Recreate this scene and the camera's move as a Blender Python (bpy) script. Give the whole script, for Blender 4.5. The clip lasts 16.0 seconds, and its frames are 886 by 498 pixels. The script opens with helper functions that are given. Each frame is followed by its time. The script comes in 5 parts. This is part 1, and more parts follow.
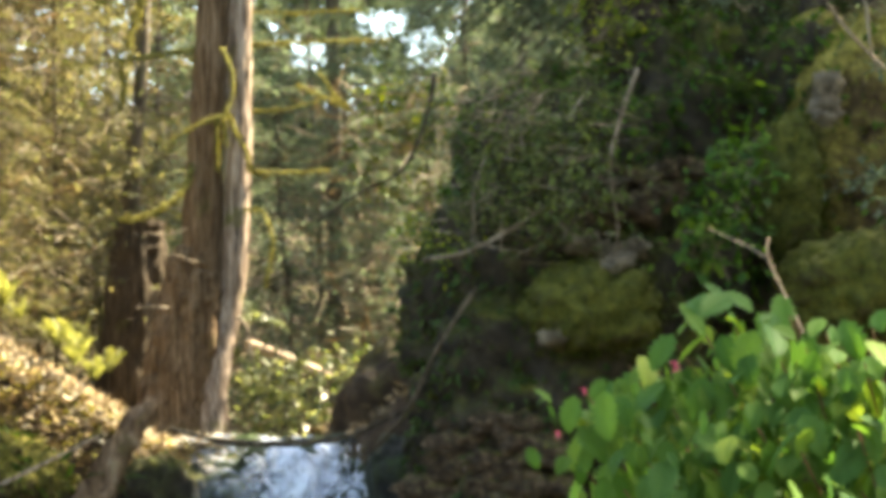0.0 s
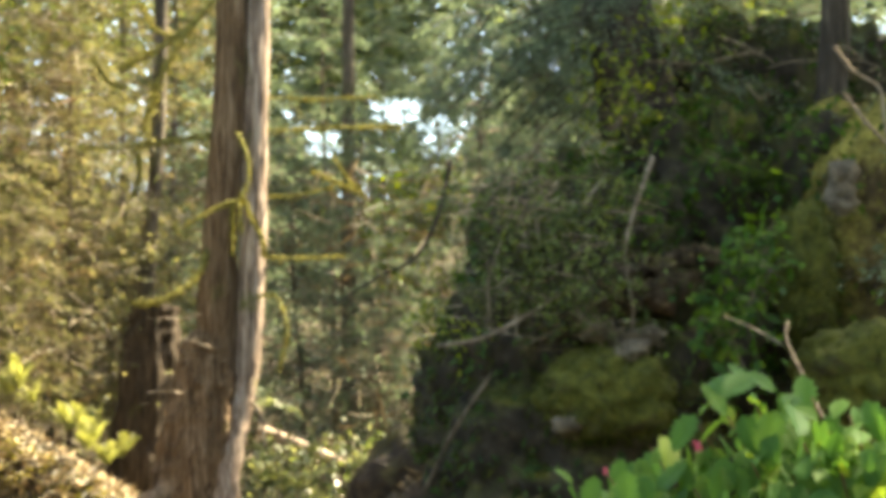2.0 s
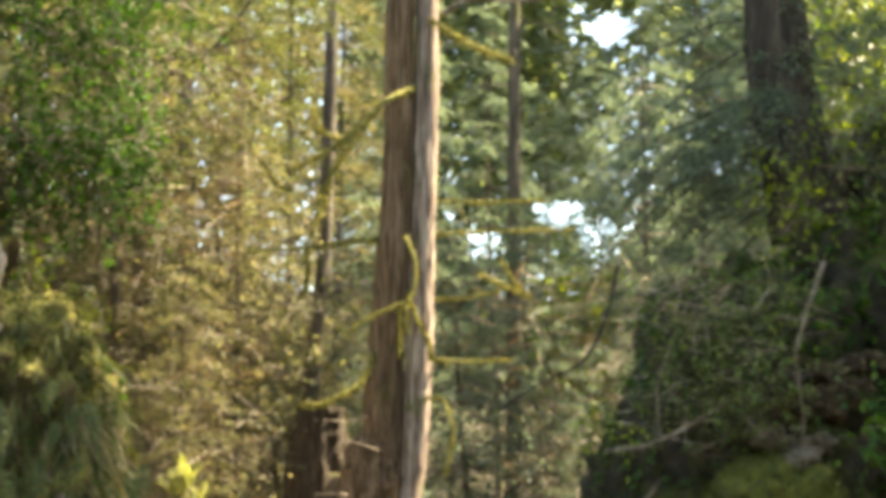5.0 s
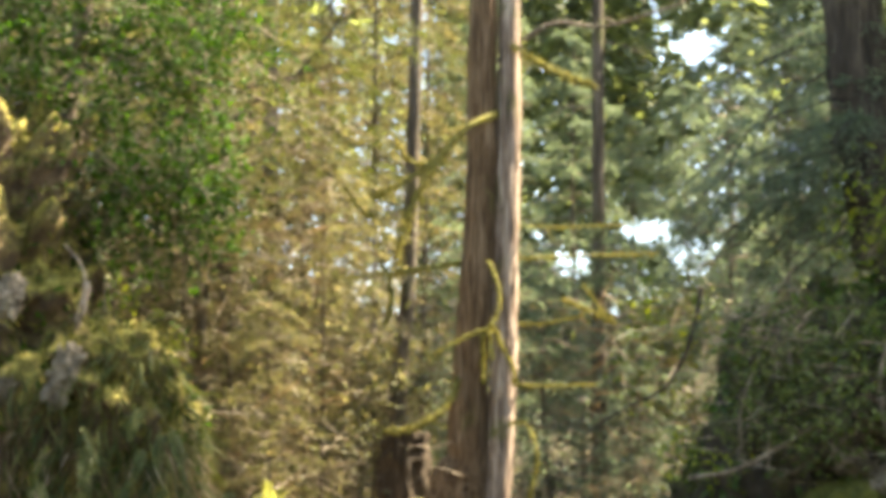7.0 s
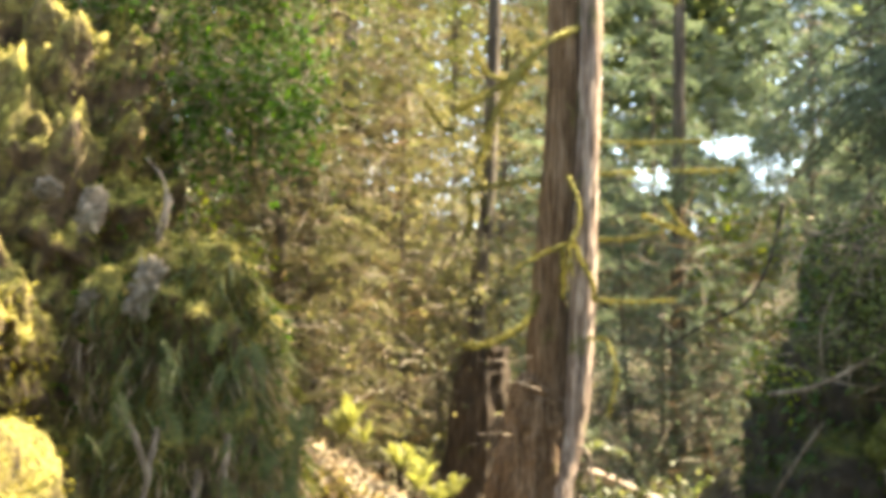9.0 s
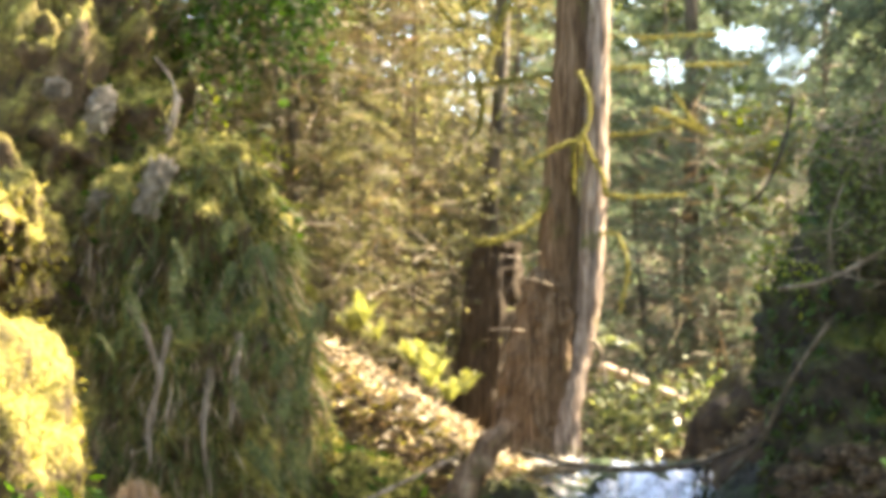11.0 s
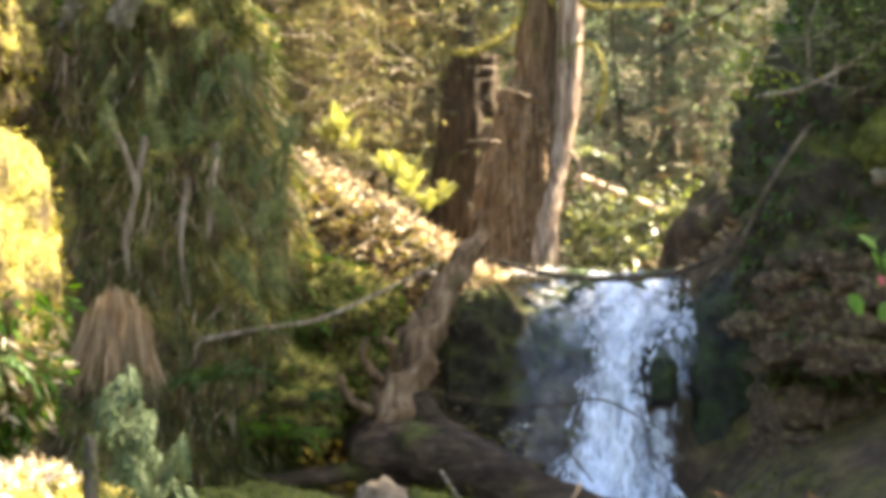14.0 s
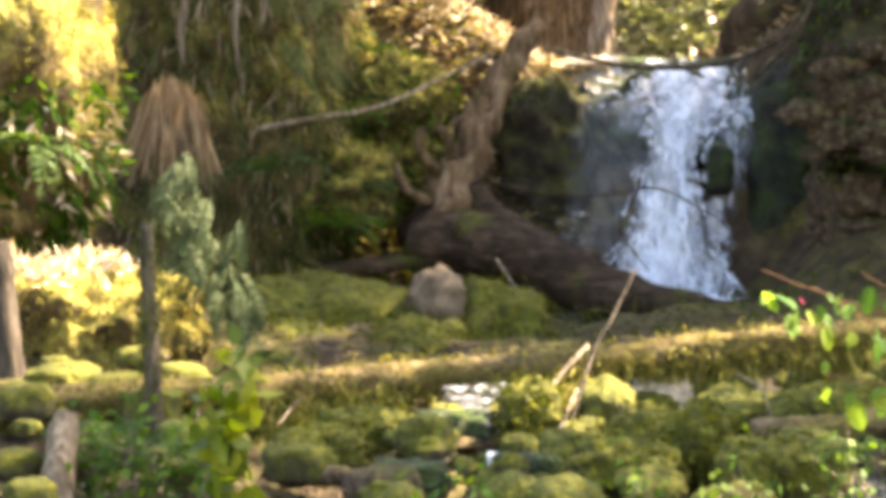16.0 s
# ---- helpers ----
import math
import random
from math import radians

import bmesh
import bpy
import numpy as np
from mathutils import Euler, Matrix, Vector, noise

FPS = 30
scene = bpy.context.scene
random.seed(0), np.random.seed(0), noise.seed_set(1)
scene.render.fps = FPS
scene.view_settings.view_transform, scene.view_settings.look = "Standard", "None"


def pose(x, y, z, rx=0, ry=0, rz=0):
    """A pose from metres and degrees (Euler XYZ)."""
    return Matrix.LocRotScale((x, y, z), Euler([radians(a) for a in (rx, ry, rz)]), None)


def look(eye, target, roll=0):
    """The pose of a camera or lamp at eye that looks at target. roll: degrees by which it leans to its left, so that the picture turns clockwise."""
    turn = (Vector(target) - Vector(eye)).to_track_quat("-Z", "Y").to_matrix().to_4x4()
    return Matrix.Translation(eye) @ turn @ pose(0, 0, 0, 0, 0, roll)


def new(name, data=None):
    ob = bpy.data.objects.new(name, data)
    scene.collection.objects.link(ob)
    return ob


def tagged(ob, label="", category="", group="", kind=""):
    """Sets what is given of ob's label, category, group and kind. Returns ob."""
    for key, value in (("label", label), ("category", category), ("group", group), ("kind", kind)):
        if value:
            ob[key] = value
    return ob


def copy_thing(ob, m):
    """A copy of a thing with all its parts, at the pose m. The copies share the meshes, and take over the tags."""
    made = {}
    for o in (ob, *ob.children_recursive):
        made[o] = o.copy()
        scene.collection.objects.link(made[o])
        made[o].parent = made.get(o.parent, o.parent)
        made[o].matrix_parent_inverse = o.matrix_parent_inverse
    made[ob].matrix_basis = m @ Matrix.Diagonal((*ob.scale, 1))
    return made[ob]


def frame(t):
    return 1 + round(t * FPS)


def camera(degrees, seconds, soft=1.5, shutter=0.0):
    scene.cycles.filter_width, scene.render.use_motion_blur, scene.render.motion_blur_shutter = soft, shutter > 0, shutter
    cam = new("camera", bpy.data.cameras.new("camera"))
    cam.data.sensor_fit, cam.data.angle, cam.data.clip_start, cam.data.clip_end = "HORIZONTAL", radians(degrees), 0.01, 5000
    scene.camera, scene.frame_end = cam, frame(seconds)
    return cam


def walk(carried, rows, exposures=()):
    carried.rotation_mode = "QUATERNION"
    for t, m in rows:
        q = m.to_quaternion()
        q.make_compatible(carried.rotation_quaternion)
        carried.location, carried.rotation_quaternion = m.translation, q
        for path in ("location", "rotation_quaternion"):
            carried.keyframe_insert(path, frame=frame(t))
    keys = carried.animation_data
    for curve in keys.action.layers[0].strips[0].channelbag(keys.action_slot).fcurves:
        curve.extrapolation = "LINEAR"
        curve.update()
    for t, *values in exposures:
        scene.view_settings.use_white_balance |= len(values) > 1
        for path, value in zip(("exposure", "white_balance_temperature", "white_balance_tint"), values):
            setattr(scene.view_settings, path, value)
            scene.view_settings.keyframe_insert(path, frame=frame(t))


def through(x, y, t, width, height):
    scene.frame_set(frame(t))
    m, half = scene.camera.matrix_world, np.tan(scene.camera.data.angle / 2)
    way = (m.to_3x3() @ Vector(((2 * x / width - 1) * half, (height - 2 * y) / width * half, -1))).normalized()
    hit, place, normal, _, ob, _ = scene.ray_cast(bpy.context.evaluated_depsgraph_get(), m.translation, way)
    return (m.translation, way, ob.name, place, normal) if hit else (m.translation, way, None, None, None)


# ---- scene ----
cam = camera(20.0, 16.0, soft=5.6)
ROWS = [
    (0.0, -0.000, -0.000, 2.000, 95.029, 1.259, -7.854),
    (0.5, -0.008, -0.008, 1.990, 95.571, 1.182, -7.842),
    (1.0, -0.019, -0.010, 1.980, 96.092, 1.100, -7.833),
    (1.5, -0.021, -0.007, 1.979, 96.443, 1.005, -7.705),
    (2.0, -0.017, 0.019, 1.978, 97.067, 0.845, -7.611),
    (2.5, -0.048, 0.029, 1.961, 97.395, 0.601, -7.423),
    (3.0, -0.046, 0.035, 1.963, 97.670, 0.542, -6.914),
    (3.5, -0.063, 0.023, 1.958, 97.836, 0.442, -6.362),
    (4.0, -0.100, 0.020, 1.954, 98.009, 0.359, -5.439),
    (4.5, -0.092, 0.046, 2.001, 98.781, 0.254, -4.797),
    (5.0, -0.094, 0.054, 2.012, 99.383, 0.013, -4.085),
    (5.2, -0.103, 0.058, 2.022, 99.439, -0.057, -3.786),
    (7.3, 0.011, -0.015, 2.103, 99.781, 0.074, -1.698),
    (7.5, 0.028, -0.018, 2.114, 99.694, 0.076, -1.497),
    (8.0, -0.009, -0.040, 2.099, 99.150, -0.200, -0.940),
    (8.5, -0.040, -0.017, 2.098, 98.422, -0.460, -0.354),
    (9.0, -0.046, -0.002, 2.080, 97.829, -0.507, -0.276),
    (9.2, -0.037, -0.004, 2.082, 97.619, -0.444, -0.196),
    (11.3, 0.053, -0.022, 2.115, 94.850, -0.070, 0.247),
    (11.5, 0.065, -0.015, 2.094, 94.483, -0.014, 0.221),
    (12.0, 0.056, 0.004, 2.119, 94.019, -0.045, 0.138),
    (12.5, 0.050, -0.001, 2.118, 93.975, 0.052, 0.004),
    (13.0, 0.058, -0.004, 2.114, 93.389, 0.183, -0.217),
    (13.5, 0.052, 0.002, 2.071, 92.120, 0.177, -0.356),
    (14.0, 0.028, 0.009, 2.019, 91.312, 0.146, -0.302),
    (14.5, 0.028, 0.015, 1.973, 90.731, 0.162, -0.123),
    (15.0, 0.050, 0.019, 2.009, 89.121, 0.162, 0.375),
    (15.5, 0.041, 0.023, 1.996, 87.978, 0.150, 0.893),
    (16.0, 0.040, 0.034, 1.987, 86.594, 0.323, 0.996),
]
walk(cam, [(t, pose(x, y, z, rx, ry, rz)) for t, x, y, z, rx, ry, rz in ROWS], [(0.0, 3.29, 8000, 5), (5.0, 3.2, 7900, 8), (8.5, 3.33, 7700, 11), (12.0, 3.72, 7700, 12), (15.0, 3.7, 8150, 13.5), (16.0, 3.7, 8750, 17)])

# ---- daylight: a high sun from the right, beyond the cedar ----
SUN_FROM = Vector((0.83, 0.28, 1.12)).normalized()
world = bpy.data.worlds.new("daylight")
scene.world = world
world.use_nodes = True
wn = world.node_tree.nodes
sky = wn.new("ShaderNodeTexSky")
sky.sky_type, sky.sun_disc = "NISHITA", False
sky.sun_elevation = math.asin(SUN_FROM.z)
sky.sun_rotation = math.atan2(SUN_FROM.x, SUN_FROM.y)
world.node_tree.links.new(sky.outputs["Color"], wn["Background"].inputs["Color"])
wn["Background"].inputs["Strength"].default_value = 0.1
sun = new("sun", bpy.data.lights.new("sun", "SUN"))
sun.data.energy, sun.data.angle, sun.data.color = 4.7, radians(0.53), (1.0, 0.93, 0.8)
sun.matrix_world = look(SUN_FROM * 50, (0, 0, 0))


# ---- materials ----
class Nodes:
    def __init__(self, name):
        self.mat = bpy.data.materials.new(name)
        self.mat.use_nodes = True
        self.tree = self.mat.node_tree
        self.bsdf = self.tree.nodes["Principled BSDF"]
        self.out = self.tree.nodes["Material Output"]
        self.coord = self.add("ShaderNodeTexCoord")

    def add(self, kind, **values):
        n = self.tree.nodes.new(kind)
        for k, v in values.items():
            n.inputs[k.replace("_", " ")].default_value = v
        return n

    def link(self, a, b):
        self.tree.links.new(a, b)

    def noise(self, scale, detail=6.0, rough=0.6, stretch=None, coord="Object"):
        n = self.add("ShaderNodeTexNoise", Scale=scale, Detail=detail, Roughness=rough)
        src = self.coord.outputs[coord]
        if stretch:
            m = self.add("ShaderNodeMapping")
            m.inputs["Scale"].default_value = stretch
            self.link(src, m.inputs["Vector"])
            src = m.outputs["Vector"]
        self.link(src, n.inputs["Vector"])
        return n.outputs["Fac"]

    def ramp(self, fac, stops):
        r = self.add("ShaderNodeValToRGB")
        els = r.color_ramp.elements
        while len(els) < len(stops):
            els.new(0.5)
        for e, (p, c) in zip(els, stops):
            e.position, e.color = p, (*c, 1.0) if len(c) == 3 else c
        self.link(fac, r.inputs["Fac"])
        return r.outputs["Color"]

    def grey(self, fac, lo, hi):
        r = self.add("ShaderNodeMapRange")
        r.inputs["From Min"].default_value, r.inputs["From Max"].default_value = lo, hi
        self.link(fac, r.inputs["Value"])
        return r.outputs["Result"]

    def mix(self, fac, a, b, blend="MIX"):
        m = self.tree.nodes.new("ShaderNodeMix")
        m.data_type, m.blend_type = "RGBA", blend
        for sock, v in ((m.inputs[0], fac), (m.inputs[6], a), (m.inputs[7], b)):
            if isinstance(v, (int, float)):
                sock.default_value = v
            elif isinstance(v, tuple):
                sock.default_value = (*v, 1.0)
            else:
                self.link(v, sock)
        return m.outputs[2]

    def math(self, op, a, b):
        m = self.tree.nodes.new("ShaderNodeMath")
        m.operation = op
        for sock, v in ((m.inputs[0], a), (m.inputs[1], b)):
            if isinstance(v, (int, float)):
                sock.default_value = v
            else:
                self.link(v, sock)
        return m.outputs[0]

    def up(self):
        g = self.add("ShaderNodeNewGeometry")
        s = self.add("ShaderNodeSeparateXYZ")
        self.link(g.outputs["Normal"], s.inputs["Vector"])
        return s.outputs["Z"]

    def island(self):
        return self.add("ShaderNodeNewGeometry").outputs["Random Per Island"]

    def each(self):
        return self.add("ShaderNodeObjectInfo").outputs["Random"]

    def bump(self, height, strength, distance=0.02):
        b = self.add("ShaderNodeBump", Strength=strength, Distance=distance)
        self.link(height, b.inputs["Height"])
        self.link(b.outputs["Normal"], self.bsdf.inputs["Normal"])

    def done(self, color, rough=0.8, spec=0.3):
        if isinstance(color, tuple):
            self.bsdf.inputs["Base Color"].default_value = (*color, 1.0)
        else:
            self.link(color, self.bsdf.inputs["Base Color"])
        if isinstance(rough, (int, float)):
            self.bsdf.inputs["Roughness"].default_value = rough
        else:
            self.link(rough, self.bsdf.inputs["Roughness"])
        self.bsdf.inputs["Specular IOR Level"].default_value = spec
        return self.mat


def leafy(name, stops, through=0.45, rough=0.45, spec=0.4, glow=(1.0, 1.0, 0.45), vein=9.0):
    """Thin leaves: each one its own green, with light coming through."""
    n = Nodes(name)
    r = n.math("FRACT", n.math("ADD", n.island(), n.each()), 0.0)
    col = n.ramp(r, stops)
    col = n.mix(n.noise(vein, 3.0), col, n.mix(1.0, col, (0.6, 0.62, 0.5), "MULTIPLY"))
    n.done(col, rough, spec)
    t = n.add("ShaderNodeBsdfTranslucent")
    n.link(n.mix(1.0, col, glow, "MULTIPLY"), t.inputs["Color"])
    m = n.add("ShaderNodeMixShader", Fac=through)
    n.link(n.bsdf.outputs[0], m.inputs[1])
    n.link(t.outputs[0], m.inputs[2])
    n.link(m.outputs[0], n.out.inputs["Surface"])
    return n.mat


def mossy(name, rock, moss, lo, hi, tilt, scale=1.0):
    """Stone with moss that grows thicker on what looks upward."""
    n = Nodes(name)
    big, mid, fine = n.noise(1.3 * scale), n.noise(5.0 * scale), n.noise(38.0 * scale, 4.0)
    stone = n.ramp(mid, [(0.28, rock[0]), (0.5, rock[1]), (0.72, rock[2])])
    cushion = n.ramp(n.noise(11.0 * scale), [(0.3, moss[0]), (0.5, moss[1]), (0.7, moss[2])])
    cushion = n.mix(n.grey(fine, 0.35, 0.7), cushion, n.mix(1.0, cushion, (0.45, 0.42, 0.3), "MULTIPLY"))
    cover = n.grey(n.math("ADD", n.math("MULTIPLY", n.up(), tilt), n.math("ADD", big, n.math("MULTIPLY", mid, 0.6))), lo, hi)
    n.bump(n.math("ADD", n.math("MULTIPLY", mid, 1.5), n.math("ADD", fine, n.math("MULTIPLY", cover, 0.8))), 0.9, 0.06)
    return n.done(n.mix(cover, stone, cushion), 0.85, 0.25)


def barky(name, cols, moss=None, lo=0.6, hi=0.75, stretch=(1, 1, 0.12), scale=14.0):
    n = Nodes(name)
    furrow = n.noise(scale, 7.0, 0.65, stretch)
    col = n.ramp(furrow, [(0.32, cols[0]), (0.5, cols[1]), (0.68, cols[2])])
    if moss:
        col = n.mix(n.grey(n.noise(2.2, 7.0), lo, hi), col, n.ramp(n.noise(16.0), [(0.35, moss[0]), (0.65, moss[1])]))
    n.bump(n.math("ADD", furrow, n.math("MULTIPLY", n.noise(60.0, 3.0), 0.3)), 1.0, 0.04)
    return n.done(col, 0.9, 0.2)


MOSS = ((0.035, 0.045, 0.008), (0.10, 0.11, 0.015), (0.24, 0.22, 0.03))
# Golden moss, its top tone raised to carry the sun on the mounds.
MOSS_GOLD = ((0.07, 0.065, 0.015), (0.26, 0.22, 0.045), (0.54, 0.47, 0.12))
# Rock and moss darkened: the cliffs' shade is put into the colours.
M_ROCK_SHADE = mossy("shaded_mossy_rock", ((0.012, 0.010, 0.008), (0.034, 0.028, 0.02), (0.10, 0.08, 0.058)), ((0.025, 0.034, 0.006), (0.065, 0.075, 0.011), (0.15, 0.145, 0.02)), 0.75, 1.15, 0.35)
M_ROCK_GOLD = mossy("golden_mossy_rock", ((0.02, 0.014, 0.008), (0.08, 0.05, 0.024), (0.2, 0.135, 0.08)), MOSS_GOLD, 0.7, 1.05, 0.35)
M_BOULDER = mossy("moss_cushion_boulder", ((0.03, 0.028, 0.02), (0.08, 0.07, 0.05), (0.2, 0.17, 0.14)), ((0.03, 0.036, 0.006), (0.085, 0.092, 0.011), (0.17, 0.165, 0.02)), 0.45, 0.85, 0.4, 1.6)
M_BOULDER.node_tree.nodes["Bump"].inputs["Strength"].default_value = 0.5
M_TAN = mossy("tan_bare_stone", ((0.085, 0.06, 0.038), (0.2, 0.148, 0.10), (0.33, 0.255, 0.18)), MOSS, 1.15, 1.55, 0.3, 2.0)
M_STONE = mossy("brown_broken_stone", ((0.014, 0.009, 0.006), (0.095, 0.064, 0.041), (0.34, 0.245, 0.168)), MOSS, 0.95, 1.3, 0.4, 2.0)
M_PALE = mossy("pale_stone", ((0.06, 0.048, 0.033), (0.2, 0.165, 0.118), (0.4, 0.34, 0.255)), MOSS, 0.95, 1.35, 0.2, 2.0)
M_WET = mossy("wet_dark_rock", ((0.012, 0.013, 0.012), (0.03, 0.032, 0.028), (0.075, 0.075, 0.066)), ((0.02, 0.04, 0.008), (0.042, 0.078, 0.014), (0.075, 0.12, 0.022)), 0.7, 1.1, 0.25)
M_WET.node_tree.nodes["Principled BSDF"].inputs["Roughness"].default_value = 0.35
M_SOIL = mossy("forest_litter", ((0.02, 0.014, 0.009), (0.06, 0.04, 0.024), (0.14, 0.095, 0.06)), MOSS, 0.85, 1.25, 0.15)
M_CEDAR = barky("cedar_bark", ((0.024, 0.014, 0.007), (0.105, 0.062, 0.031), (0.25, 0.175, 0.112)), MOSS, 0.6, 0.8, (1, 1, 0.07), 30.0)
M_CEDAR.node_tree.nodes["Bump"].inputs["Strength"].default_value = 0.5
# Paler than cedar_bark: the sun on this side is put into the colour.
M_SIDESTEM = barky("sunlit_side_cedar_bark", ((0.03, 0.021, 0.015), (0.21, 0.15, 0.11), (0.48, 0.39, 0.31)), MOSS, 0.58, 0.72, (1, 1, 0.1), 24.0)
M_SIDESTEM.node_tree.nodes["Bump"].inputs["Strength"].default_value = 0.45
M_STUMP = barky("old_stump_wood", ((0.014, 0.01, 0.006), (0.042, 0.029, 0.017), (0.10, 0.072, 0.045)), MOSS, 0.62, 0.8, (1, 1, 0.1), 24.0)
M_BARK = barky("grey_fir_bark", ((0.03, 0.024, 0.016), (0.08, 0.062, 0.042), (0.17, 0.135, 0.10)), MOSS, 0.58, 0.75)
M_DARKBARK = barky("dark_hemlock_bark", ((0.012, 0.01, 0.008), (0.04, 0.032, 0.024), (0.10, 0.08, 0.06)), MOSS, 0.6, 0.8)
M_MOSSLIMB = barky("mossy_limb_bark", ((0.07, 0.06, 0.02), (0.22, 0.2, 0.05), (0.42, 0.38, 0.12)), None, stretch=(1, 1, 1), scale=20.0)
M_TWIG = barky("dry_twig", ((0.06, 0.045, 0.03), (0.17, 0.13, 0.09), (0.34, 0.28, 0.21)), None, scale=20.0)
M_REDTWIG = barky("reddish_stem", ((0.05, 0.03, 0.015), (0.13, 0.07, 0.035), (0.22, 0.12, 0.06)), None, scale=30.0)
M_ROTTEN = barky("rotten_wood", ((0.026, 0.015, 0.008), (0.115, 0.07, 0.038), (0.27, 0.19, 0.125)), MOSS, 0.6, 0.75, scale=9.0)
M_WETLOG = barky("wet_dark_log", ((0.01, 0.006, 0.004), (0.032, 0.02, 0.012), (0.085, 0.055, 0.036)), MOSS, 0.55, 0.75, (0.45, 1, 1), 9.0)
M_MOSSLOG = mossy("moss_coated_log", ((0.06, 0.04, 0.025), (0.17, 0.11, 0.07), (0.32, 0.22, 0.15)), ((0.07, 0.06, 0.018), (0.18, 0.15, 0.042), (0.34, 0.28, 0.10)), 0.6, 0.95, 0.0, 2.0)
M_NEEDLE = leafy("conifer_sprays", [(0.0, (0.065, 0.078, 0.035)), (0.4, (0.15, 0.157, 0.08)), (0.75, (0.22, 0.203, 0.116)), (1.0, (0.31, 0.262, 0.172))], 0.58, 0.6, 0.2, (1.0, 0.97, 0.6))
M_NEEDLE_MID = leafy("brown_olive_sprays", [(0.0, (0.05, 0.058, 0.026)), (0.4, (0.105, 0.105, 0.054)), (0.75, (0.165, 0.147, 0.084)), (1.0, (0.24, 0.195, 0.125))], 0.52, 0.6, 0.2, (1.0, 0.95, 0.58))
M_NEEDLE_DARK = leafy("dark_olive_sprays", [(0.0, (0.035, 0.045, 0.018)), (0.5, (0.07, 0.085, 0.034)), (1.0, (0.14, 0.15, 0.06))], 0.5, 0.6, 0.2)
# Blue-green hemlock needles, with the shade and haze there put into the tint.
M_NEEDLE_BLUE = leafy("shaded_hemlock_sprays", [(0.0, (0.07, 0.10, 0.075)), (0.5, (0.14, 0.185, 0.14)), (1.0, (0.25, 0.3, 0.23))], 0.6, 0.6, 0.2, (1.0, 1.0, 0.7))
# Paler than the nearer needles: distance haze is put into the colour.
M_FARNEEDLE = leafy("hazed_far_conifer_sprays", [(0.0, (0.10, 0.13, 0.08)), (0.5, (0.2, 0.235, 0.15)), (1.0, (0.34, 0.365, 0.25))], 0.66, 0.6, 0.2)
M_DEAD = leafy("dead_brown_twiglets", [(0.0, (0.065, 0.05, 0.034)), (0.5, (0.17, 0.13, 0.09)), (1.0, (0.32, 0.26, 0.19))], 0.2, 0.7, 0.2, (1, 0.8, 0.5))
M_DEADFROND = leafy("dead_fern_fronds", [(0.0, (0.14, 0.09, 0.055)), (0.5, (0.3, 0.21, 0.14)), (1.0, (0.5, 0.38, 0.27))], 0.3, 0.7, 0.2, (1, 0.85, 0.6))
M_LEAF = leafy("fresh_green_leaves", [(0.0, (0.03, 0.08, 0.015)), (0.5, (0.06, 0.14, 0.02)), (1.0, (0.14, 0.22, 0.03))], 0.5, 0.6, 0.2)
# Darker than the fresh leaves above: shade is put into the leaf colour.
M_SHADELEAF = leafy("shaded_green_leaves", [(0.0, (0.020, 0.056, 0.008)), (0.5, (0.040, 0.101, 0.011)), (1.0, (0.076, 0.157, 0.016))], 0.5, 0.7, 0.1)
# Glossy leaves, their greens lightened to carry the sun behind the cedar.
M_SALAL = leafy("glossy_sunlit_undergrowth", [(0.0, (0.07, 0.10, 0.04)), (0.5, (0.17, 0.2, 0.10)), (1.0, (0.4, 0.4, 0.26))], 0.45, 0.32, 0.5)
# Yellow-green fronds made paler: the sun on the bank is put into the colour.
M_SUNFERN = leafy("sunlit_pale_fronds", [(0.0, (0.13, 0.15, 0.05)), (0.5, (0.32, 0.32, 0.14)), (1.0, (0.52, 0.49, 0.27))], 0.55, 0.5, 0.3)
M_TANGLE = leafy("soft_green_small_leaves", [(0.0, (0.05, 0.075, 0.022)), (0.5, (0.10, 0.135, 0.04)), (1.0, (0.19, 0.225, 0.075))], 0.5, 0.6, 0.2)
M_MAPLE = leafy("yellow_green_leaves", [(0.0, (0.08, 0.14, 0.015)), (0.5, (0.18, 0.24, 0.02)), (1.0, (0.32, 0.34, 0.04))], 0.6)
M_BERRY = leafy("salmonberry_leaves", [(0.0, (0.07, 0.17, 0.045)), (0.5, (0.12, 0.245, 0.062)), (0.85, (0.17, 0.29, 0.066)), (1.0, (0.27, 0.36, 0.07))], 0.6, 0.6, 0.15, (1.0, 1.0, 0.45), 45.0)
M_FERN = leafy("sword_fern_fronds", [(0.0, (0.025, 0.055, 0.02)), (0.5, (0.05, 0.10, 0.03)), (1.0, (0.10, 0.15, 0.05))], 0.4, 0.6, 0.15)
M_FERNPALE = leafy("pale_drooping_fronds", [(0.0, (0.03, 0.05, 0.024)), (0.5, (0.058, 0.085, 0.042)), (1.0, (0.12, 0.15, 0.08))], 0.35, 0.65, 0.12)
M_FERNHANG = leafy("blue_green_hanging_fronds", [(0.0, (0.035, 0.05, 0.014)), (0.5, (0.075, 0.095, 0.026)), (1.0, (0.17, 0.18, 0.055))], 0.4, 0.6, 0.2)
M_HUMP = mossy("thick_shade_moss", ((0.03, 0.025, 0.018), (0.07, 0.06, 0.04), (0.16, 0.13, 0.1)), ((0.036, 0.042, 0.007), (0.075, 0.08, 0.012), (0.12, 0.12, 0.018)), 0.4, 0.7, 0.3)
M_HUMP.node_tree.nodes["Bump"].inputs["Strength"].default_value = 0.45
